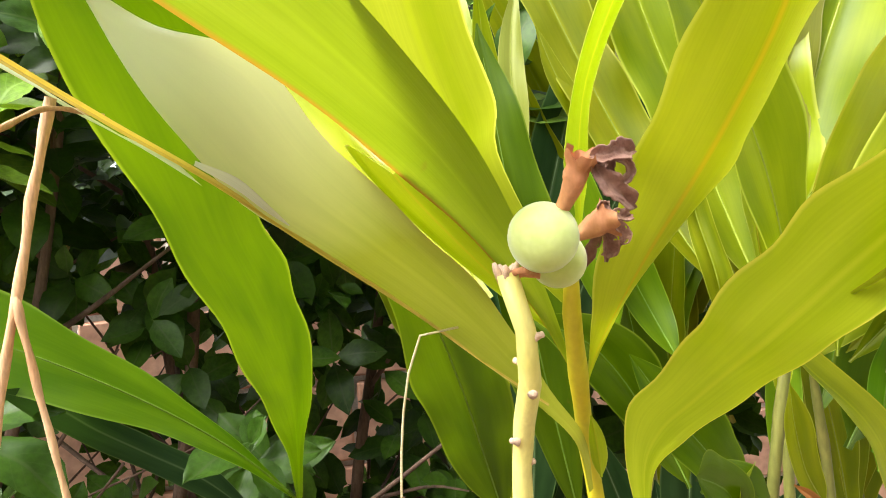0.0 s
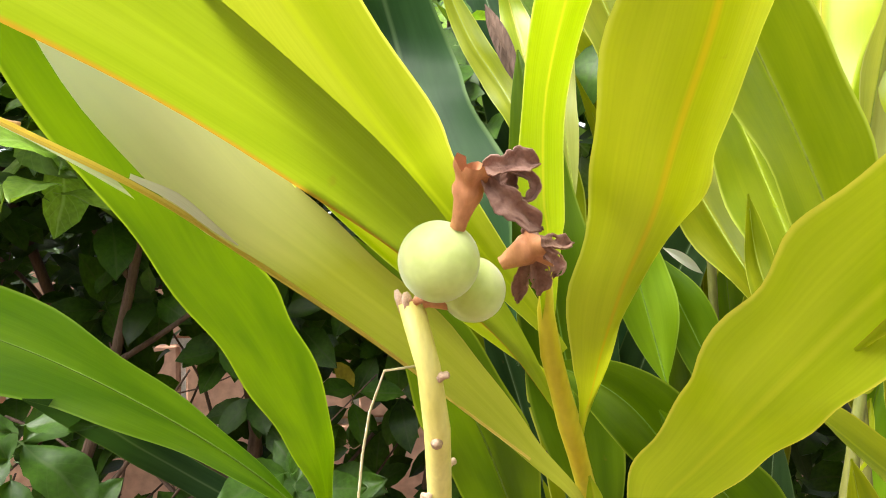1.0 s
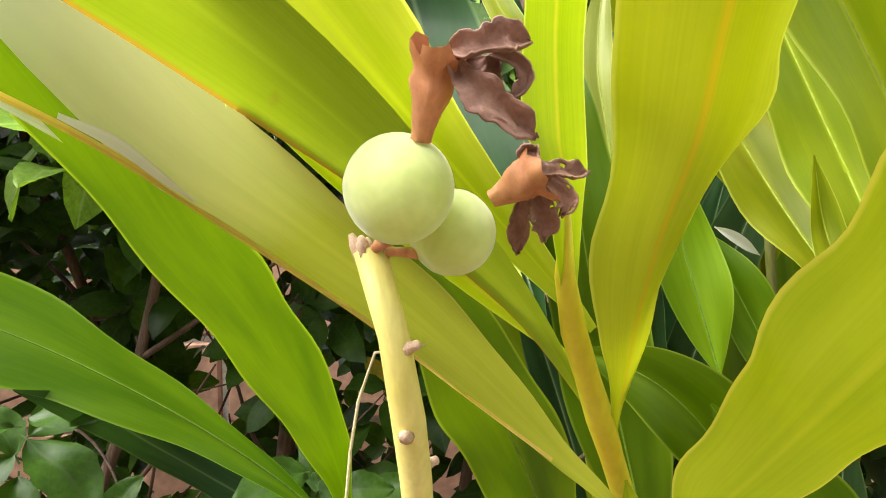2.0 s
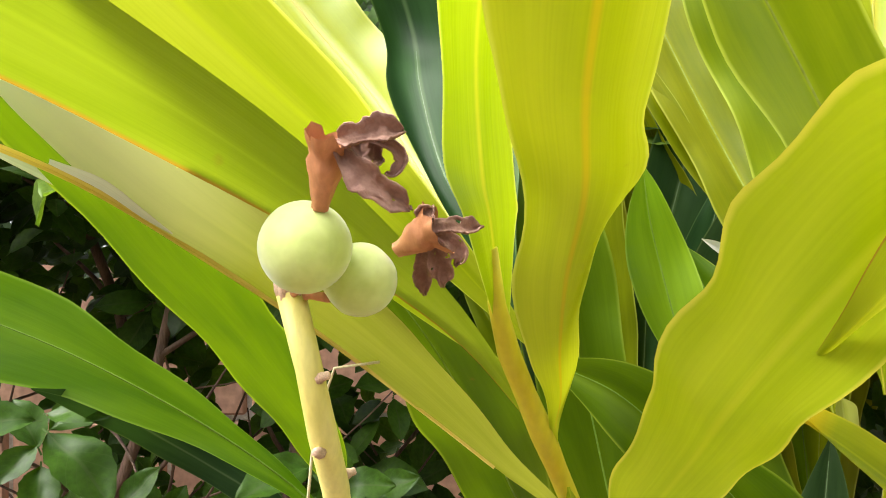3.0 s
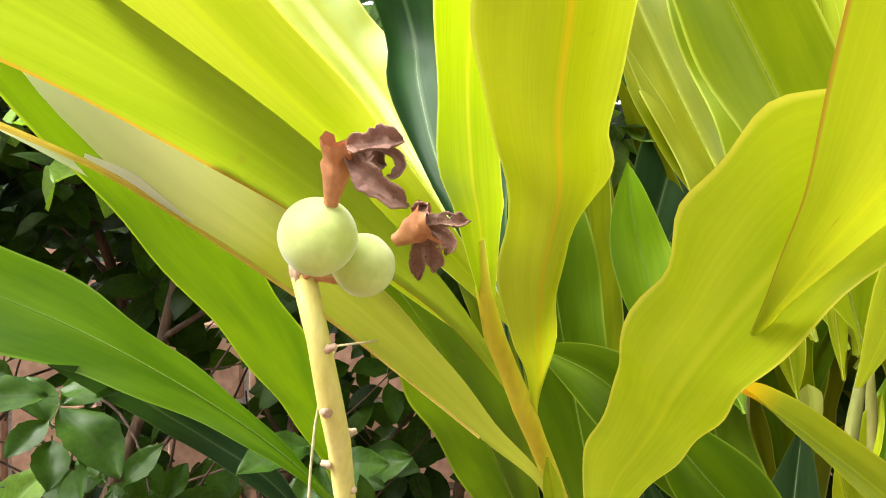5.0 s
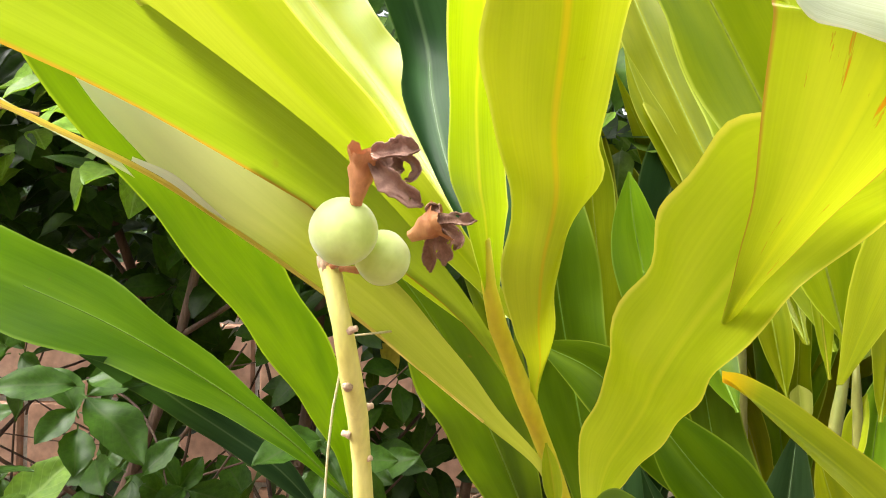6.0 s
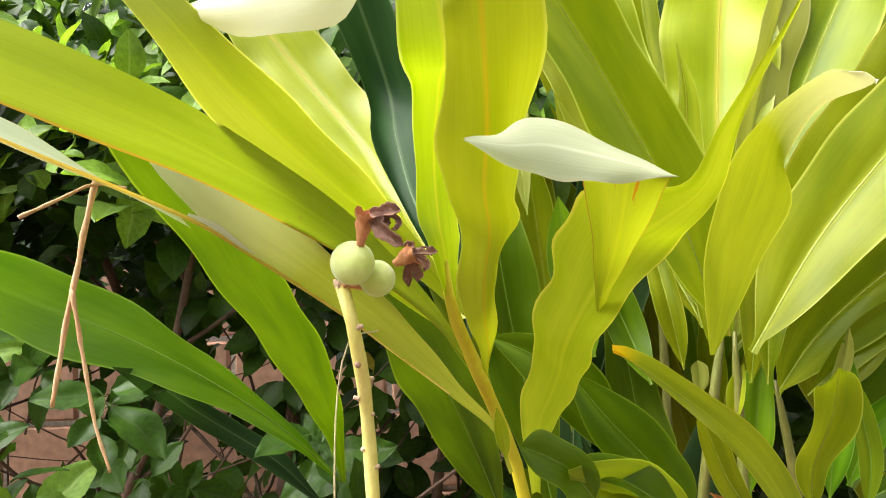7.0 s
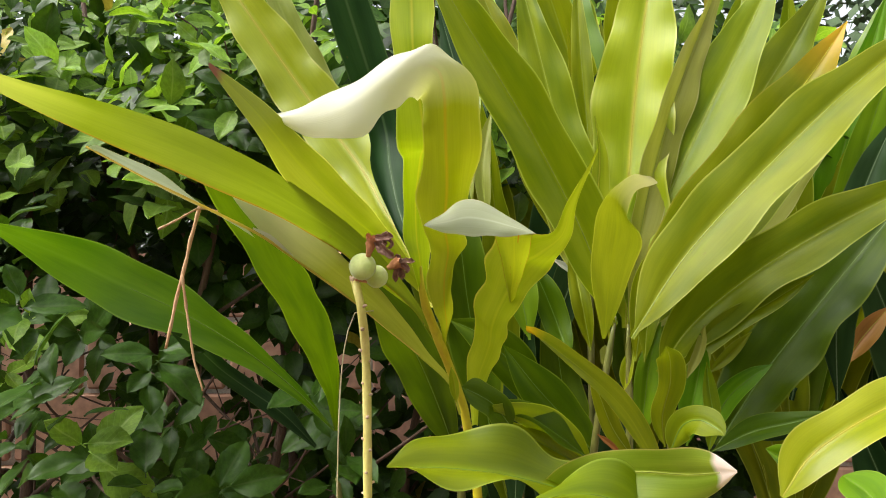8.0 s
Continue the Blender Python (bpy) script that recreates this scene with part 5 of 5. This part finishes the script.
petal(c2, [(0.0099, 0.6325, 0.9343), (0.0126, 0.6343, 0.9326), (0.0139, 0.6356, 0.9295), (0.0126, 0.6360, 0.9277)], 0.0031, (0.3, -1, 0.2), 8.0)
petal(c2, [(0.0082, 0.6321, 0.9361), (0.0086, 0.6316, 0.9383), (0.0099, 0.6312, 0.9398)], 0.0035, (0.2, -1, 0), 9.0)

# ---- dry straw hung over a leaf, and a dead grass blade ----
straw = new("dry_straw")
straw.matrix_basis = pose(-0.132, 0.598, 0.973)
tagged(straw, "forked dry straw hanging over the edge of a leaf", "straw")
for run, r0, r1 in (([(-0.1265, 0.5967, 0.9750), (-0.1325, 0.5950, 0.9505), (-0.1385, 0.5933, 0.9240), (-0.1440, 0.5927, 0.9005), (-0.1500, 0.5922, 0.8750)], 0.0014, 0.0011),
                    ([(-0.1380, 0.5930, 0.9265), (-0.1345, 0.5947, 0.9005), (-0.1295, 0.5962, 0.8705), (-0.1224, 0.5974, 0.8465)], 0.0011, 0.0007),
                    ([(-0.1338, 0.5654, 0.9560), (-0.1285, 0.5822, 0.9655), (-0.1260, 0.5947, 0.9720), (-0.1194, 0.6069, 0.9715)], 0.0009, 0.0006)):
    places, _ = spine(run, 24)
    bm = bmesh.new()
    tube(bm, [p + 0.0005 * Vector((noise.noise(p * 90), noise.noise(p * 70 + Vector((5, 0, 0))), 0)) for p in places], [(r0 + (r1 - r0) * i / 24) * (1 + 0.15 * math.sin(i * 1.3)) for i in range(25)], 7)
    part("stalk", bm, STRAW, straw)

places, _ = spine([(-0.0650, 0.6960, -0.0070), (-0.0690, 0.6940, 0.5030), (-0.0695, 0.6930, 0.7430), (-0.0670, 0.6930, 0.8430), (-0.0610, 0.6940, 0.8850), (-0.0555, 0.6954, 0.8972), (-0.0420, 0.7000, 0.8985)], 60)
bm = bmesh.new()
tube(bm, places, [0.0009 - 0.0004 * i / 60 for i in range(61)], 6)
grass = part("grass_blade", bm, GRASS, None)
tagged(grass, "thin dry straw-coloured grass blade bent at its tip", "grass")

# ---- hedge shrub ----
shrub = new("hedge_shrub")
shrub.matrix_basis = Matrix.Translation(spot(-0.5, 1.1, 0))
tagged(shrub, "dense hedge shrub with dark green oval leaves on brown stems", "shrub")


def hedge_leaf_mesh(name, long, wide, cup, droop, seed, fine=8, across=4):
    """An oval leaf with a pointed tip and toothed outline, its stalk at the origin, pointing along +y."""
    verts, faces = [], []
    for i in range(fine + 1):
        u = i / fine
        w = wide / 2 * (math.sin(math.pi * u**0.9) ** 0.8 * (1 - 0.25 * (1 - u)) if 0 < u < 1 else 0.03)
        for k in range(across + 1):
            q = 2 * k / across - 1
            tooth = 1 + 0.05 * math.sin(i * 2.6 + seed + 1.3 * (q > 0)) * abs(q)
            verts.append((q * w * tooth, 0.006 + u * long, cup * w * abs(q) - droop * u * u * long + 0.07 * long * noise.noise(Vector((u * 3, q * 1.3, seed))) - 0.05 * w * (1 - abs(q))))
    for i in range(fine):
        for k in range(across):
            a = i * (across + 1) + k
            faces.append((a, a + 1, a + across + 2, a + across + 1))
    n = len(verts)
    verts += [(-0.0008, 0, 0), (0.0008, 0, 0), (0.0006, 0.008, 0), (-0.0006, 0.008, 0)]
    faces.append((n, n + 1, n + 2, n + 3))
    data = bpy.data.meshes.new(name)
    data.from_pydata(verts, [], faces)
    at = [(2 * (i % (across + 1)) / across - 1, (i // (across + 1)) / fine) for i in range(n)] + [(0, 0)] * 4
    layer = data.uv_layers.new(name="UVMap")
    for loop in data.loops:
        layer.data[loop.index].uv = at[loop.vertex_index]
    for p in data.polygons:
        p.use_smooth = True
    return data


def hedge_meshes(material, fine=8, across=4):
    made = []
    for k, (long, wide, cup, droop) in enumerate(((0.056, 0.038, 0.25, 0.18), (0.064, 0.042, 0.15, 0.30), (0.046, 0.032, 0.35, 0.10), (0.070, 0.045, 0.20, 0.24))):
        data = hedge_leaf_mesh("leaf", long, wide, cup, droop, k * 3.1, fine, across)
        data.materials.append(material)
        made.append(data)
    return made


OLD_FAR, NEW_OR_LIT_FAR = hedge_meshes(HEDGE, 5, 2), hedge_meshes(HEDGE_NEW_OR_LIT, 5, 2)
OLD_SET, NEW_OR_LIT_SET, YELLOW_SET = hedge_meshes(HEDGE, 12, 6), hedge_meshes(HEDGE_NEW_OR_LIT, 12, 6), hedge_meshes(HEDGE_OLD)


def hedge_leaf(parent, data, place, aim, up, size):
    aim, up = Vector(aim).normalized(), Vector(up)
    side = aim.cross(up).normalized()
    turn = Matrix((side, aim, side.cross(aim))).transposed().to_4x4()
    ob = new("leaf", data)
    ob.parent = parent
    ob.matrix_parent_inverse = parent.matrix_basis.inverted()
    ob.matrix_basis = Matrix.Translation(place) @ turn @ Matrix.Diagonal((size, size, size, 1))
    return ob


rng = random.Random(11)
# woody stems
for s, d, lean, tall, thick in ((-0.78, 1.20, 0.16, 1.3, 0.014), (-0.70, 1.16, -0.03, 1.2, 0.019), (-0.60, 1.15, 0.30, 1.3, 0.011), (-0.48, 1.28, -0.12, 1.4, 0.013), (-0.36, 1.20, 0.18, 1.5, 0.012),
                               (-0.24, 1.30, -0.1, 1.5, 0.012), (-0.10, 1.25, 0.12, 1.5, 0.011), (-0.92, 1.2, -0.1, 1.3, 0.013), (0.05, 1.35, 0.1, 1.6, 0.012)):
    run = [spot(s, d, -0.02)]
    for k in range(1, 6):
        run.append(spot(s + lean * k / 5 + rng.uniform(-0.03, 0.03), d - 0.1 * k / 5 + rng.uniform(-0.04, 0.04), tall * k / 5))
    places, _ = spine(run, 30)
    bm = bmesh.new()
    tube(bm, places, [thick * (1 - 0.7 * i / 30) for i in range(31)], 8)
    stem = part("stem", bm, BARK, shrub)
    for k in range(7):
        i = rng.randrange(7, 29)
        twig = [places[i]]
        way = Vector((rng.uniform(-1, 1), rng.uniform(-1, 0.6), rng.uniform(0.2, 0.9))).normalized()
        for j in range(3):
            way = (way + 0.35 * Vector((rng.uniform(-1, 1), rng.uniform(-1, 1), rng.uniform(-0.3, 0.8)))).normalized()
            twig.append(twig[-1] + way * rng.uniform(0.05, 0.10))
        ends, _ = spine(twig, 10)
        bm = bmesh.new()
        tube(bm, ends, [thick * 0.34 * (1 - 0.75 * j / 10) for j in range(11)], 6)
        part("twig", bm, BARK, stem)


for k in range(60):
    start = spot(rng.uniform(-1.0, 0.0), rng.uniform(0.95, 1.35), rng.uniform(0.45, 0.80))
    way = Vector((rng.uniform(-1, 1), rng.uniform(-0.4, 0.4), rng.uniform(-0.5, 0.9))).normalized()
    run = [start]
    for j in range(3):
        way = (way + 0.3 * Vector((rng.uniform(-1, 1), rng.uniform(-1, 1), rng.uniform(-0.6, 0.8)))).normalized()
        run.append(run[-1] + way * rng.uniform(0.06, 0.14))
    ends, _ = spine(run, 9)
    bm = bmesh.new()
    thick = rng.uniform(0.0011, 0.0035)
    tube(bm, ends, [thick * (1 - 0.06 * j) for j in range(10)], 5)
    part("twig", bm, BARK, shrub)


def whorl(s, d, z, count, fresh_or_lit, size, holder, far=False):
    """A rosette of leaves on a twig's end."""
    heart = spot(s, d, z)
    out = (-AWAY * rng.uniform(0.3, 1.0) + ALONG * rng.uniform(-0.6, 0.6) + Vector((0, 0, rng.uniform(0.1, 0.9)))).normalized()
    side = out.orthogonal().normalized()
    other = out.cross(side)
    start = rng.uniform(0, 6)
    for k in range(count):
        a = start + k * 2.4
        splay = 0.55 + 0.55 * k / count
        aim = (out * (1.15 - splay) + (side * math.cos(a) + other * math.sin(a)) * splay + 0.35 * Vector((rng.uniform(-1, 1), rng.uniform(-1, 1), rng.uniform(-1.2, 0.6)))).normalized()
        kind = (NEW_OR_LIT_FAR if far else NEW_OR_LIT_SET) if fresh_or_lit and rng.random() < 0.75 else OLD_FAR if far else OLD_SET
        if rng.random() < 0.003:
            kind = YELLOW_SET
        holder(rng.choice(kind), heart - out * 0.075 * k / count, aim, out + 0.3 * Vector((rng.uniform(-1, 1), rng.uniform(-1, 1), rng.uniform(-0.2, 1))), size * rng.uniform(0.7, 1.12))


single = [0]
joined = {"verts": [], "faces": [], "slots": [], "uv": []}


def keep_single(data, place, aim, up, size):
    if single[0] < 300:
        single[0] += 1
        hedge_leaf(shrub, data, place, aim, up, size)
    else:
        keep_joined(data, place, aim, up, size)


def keep_joined(data, place, aim, up, size):
    aim, up = Vector(aim).normalized(), Vector(up)
    side = aim.cross(up).normalized()
    turn = Matrix((side, aim, side.cross(aim))).transposed()
    first = len(joined["verts"])
    slot = 1 if data in NEW_OR_LIT_SET or data in NEW_OR_LIT_FAR else 2 if data in YELLOW_SET else 0
    joined["verts"] += [tuple(Vector(place) + turn @ (v.co * size)) for v in data.vertices]
    joined["uv"] += [c for u in data.uv_layers[0].data for c in u.uv]
    for p in data.polygons:
        joined["faces"].append(tuple(first + i for i in p.vertices))
        joined["slots"].append(slot)


# the whorls that stand out towards the path
for s, d, z, count, fresh_or_lit, size in ((-0.41, 0.70, 0.83, 9, False, 0.9), (-0.45, 0.74, 0.90, 8, False, 0.9), (-0.385, 0.75, 0.745, 7, True, 1.15), (-0.46, 0.75, 0.885, 7, True, 0.9), (-0.305, 0.75, 0.845, 8, False, 0.9), (-0.24, 0.78, 0.69, 9, False, 1.0),
                                    (-0.16, 0.86, 0.78, 7, False, 0.9), (-0.12, 0.88, 0.70, 8, False, 0.9), (-0.33, 0.78, 0.70, 8, False, 1.0), (-0.52, 0.80, 0.98, 8, False, 1.0), (-0.36, 0.86, 0.76, 8, False, 0.9),
                                    (-0.49, 0.78, 0.85, 8, True, 0.8), (-0.53, 0.84, 1.06, 4, True, 0.8), (-0.41, 0.78, 0.86, 8, False, 0.8), (-0.33, 0.97, 1.25, 6, True, 0.7),
                                    (-0.17, 1.05, 1.30, 7, True, 0.6), (-0.44, 0.80, 0.70, 6, False, 1.1), (-0.57, 0.97, 1.28, 7, True, 0.8), (-0.20, 1.05, 1.34, 7, True, 0.6), (-0.26, 1.02, 1.30, 6, True, 0.6)):
    whorl(s, d, z, count, fresh_or_lit, size, keep_single)
for k in range(6):
    whorl(rng.uniform(-0.55, -0.02), rng.uniform(0.80, 0.95), rng.uniform(0.58, 0.84), rng.randrange(6, 10), rng.random() < 0.05, rng.uniform(0.75, 1.0), keep_single)
# the crown slopes back from the path; paler leaves stand in for light from above
for k in range(150):
    d = rng.uniform(0.86, 1.35)
    whorl(rng.uniform(-0.90, -0.20) * d, d, 1.13 + 0.80 * (d - 0.85) + rng.uniform(-0.09, 0.06), rng.randrange(6, 10), rng.random() < 0.65, rng.uniform(0.7, 1.1), keep_single)
for k in range(3700):
    d = 0.93 + 0.64 * rng.random() ** 1.2
    z = rng.uniform(0.30, 1.14 + 0.80 * (d - 0.90))
    s = rng.uniform(-1.9, 0.7)
    # low down the shrub is opened along the camera's sight lines to the left, and thinned a little elsewhere
    if 0.55 < z < 0.86 and (s < -0.50 * d and rng.random() < 0.97 or s < -0.22 * d and rng.random() < 0.6 or rng.random() < 0.35):
        continue
    # few leaves deep inside, below the lit crown
    if z < 1.08 and d < 1.04 or 0.80 < z < 1.08 and d < 1.4 and rng.random() < 0.2 or z < 0.80 and d < 1.35 and rng.random() < 0.45:
        continue
    # more pale leaves near the top, as painted skylight
    top = z > 0.98 + 0.80 * (d - 0.90)
    whorl(s, d, z, rng.randrange(6, 10), top and rng.random() < 0.4, rng.uniform(0.75, 1.15), keep_joined, True)
data = bpy.data.meshes.new("foliage")
data.from_pydata(joined["verts"], [], joined["faces"])
for m in (HEDGE, HEDGE_NEW_OR_LIT, HEDGE_OLD):
    data.materials.append(m)
for p, slot in zip(data.polygons, joined["slots"]):
    p.material_index, p.use_smooth = slot, True
data.uv_layers.new(name="UVMap").data.foreach_set("uv", joined["uv"])
foliage = new("foliage", data)
foliage.parent, foliage.matrix_parent_inverse = shrub, shrub.matrix_basis.inverted()
tagged(foliage, kind="stuff")

# ---- clay wall behind the hedge ----
WALL_D = 1.95
wall = new("wall_back")
wall.matrix_basis = Matrix.Translation(spot(0, WALL_D, 0))
tagged(wall, "weathered terracotta block wall behind the hedge", "wall", kind="structure")


def box_on_wall(bm, s0, s1, d0, d1, z0, z1):
    made = bmesh.ops.create_cube(bm, size=1)["verts"]
    for v in made:
        v.co = spot(s0 + (v.co.x + 0.5) * (s1 - s0), d0 + (v.co.y + 0.5) * (d1 - d0), z0 + (v.co.z + 0.5) * (z1 - z0))
    return made


bm = bmesh.new()
box_on_wall(bm, -4, 2.5, WALL_D, WALL_D + 0.15, -0.1, 0.985)
part("wall_core", bm, MORTAR, wall)

# plain unseen walls behind the path and at both ends, added to block skylight
for name, s0, s1, d0, d1, tall, label in (("wall_house", -4, 2.5, -2.65, -2.5, 3.2, "unseen plain grey plaster wall, added behind the path to block skylight"), ("wall_left", -4.15, -4, -2.65, 2.1, 2.2, "unseen plain grey plaster wall, added at the hedge's end to block skylight"), ("wall_right", 2.5, 2.65, -2.65, 2.1, 2.2, "unseen plain grey plaster wall, added at the bed's end to block skylight")):
    bm = bmesh.new()
    box_on_wall(bm, s0, s1, d0, d1, -0.1, tall)
    tagged(part(name, bm, PLASTER, None), label, "wall", kind="structure")

# ---- trees beyond the wall ----
far = random.Random(23)
verts, faces = [], []
for k in range(58000):
    s = far.uniform(-7, 7)
    crown = 3.9 + 1.0 * noise.noise(Vector((s * 0.5, 3, 0))) - (0.9 if 1.2 < s < 2.2 else 0)
    place = spot(s, far.uniform(3.6, 5.5), far.uniform(0.2, crown) * (0.75 + 0.25 * far.random()) if k > 24000 else far.uniform(0.7, 1.7))
    aim = Vector((far.gauss(0, 1), far.gauss(0, 1), far.gauss(0, 0.7))).normalized()
    side = aim.cross(Vector((far.gauss(0, 1), far.gauss(0, 1), far.gauss(0, 1)))).normalized()
    long, wide = far.uniform(0.08, 0.16), far.uniform(0.018, 0.034)
    n = len(verts)
    verts += [tuple(place), tuple(place + aim * long * 0.5 + side * wide), tuple(place + aim * long), tuple(place + aim * long * 0.5 - side * wide)]
    faces.append((n, n + 1, n + 2, n + 3))
data = bpy.data.meshes.new("crown")
data.from_pydata(verts, [], faces)
data.materials.append(FAR_LEAF)
trees = new("tree_row")
trees.matrix_basis = Matrix.Translation(spot(0, 4.5, 0))
tagged(trees, "row of dark leafy trees beyond the garden wall", "trees", kind="stuff")
crowns = new("crown", data)
crowns.parent, crowns.matrix_parent_inverse = trees, trees.matrix_basis.inverted()
for k in range(9):
    s = -6 + 1.5 * k + far.uniform(-0.3, 0.3)
    places, _ = spine([spot(s, 4.5, -0.05), spot(s + 0.05, 4.5, 0.9), spot(s - 0.05, 4.55, 1.8), spot(s + 0.1, 4.6, 2.6)], 16)
    bm = bmesh.new()
    tube(bm, places, [0.09 * (1 - 0.7 * i / 16) for i in range(17)], 9)
    part("trunk", bm, BARK, trees)

# blocks of the wall
bm = bmesh.new()
bmesh.ops.create_cube(bm, size=1)
bmesh.ops.scale(bm, vec=(0.385, 0.03, 0.186), verts=bm.verts)
bmesh.ops.bevel(bm, geom=list(bm.edges), offset=0.006, segments=1, affect="EDGES")
block_data = bpy.data.meshes.new("block")
bm.to_mesh(block_data)
bm.free()
block_data.materials.append(CLAY)
turn = Matrix((ALONG, AWAY, Vector((0, 0, 1)))).transposed().to_4x4()
for row in range(5):
    for col in range(16):
        s = -3.8 + col * 0.4 + (0.2 if row % 2 else 0)
        ob = new("block", block_data)
        ob.parent, ob.matrix_parent_inverse = wall, wall.matrix_basis.inverted()
        ob.matrix_basis = Matrix.Translation(spot(s, WALL_D + rng.uniform(-0.003, 0.003), 0.105 + row * 0.2)) @ turn
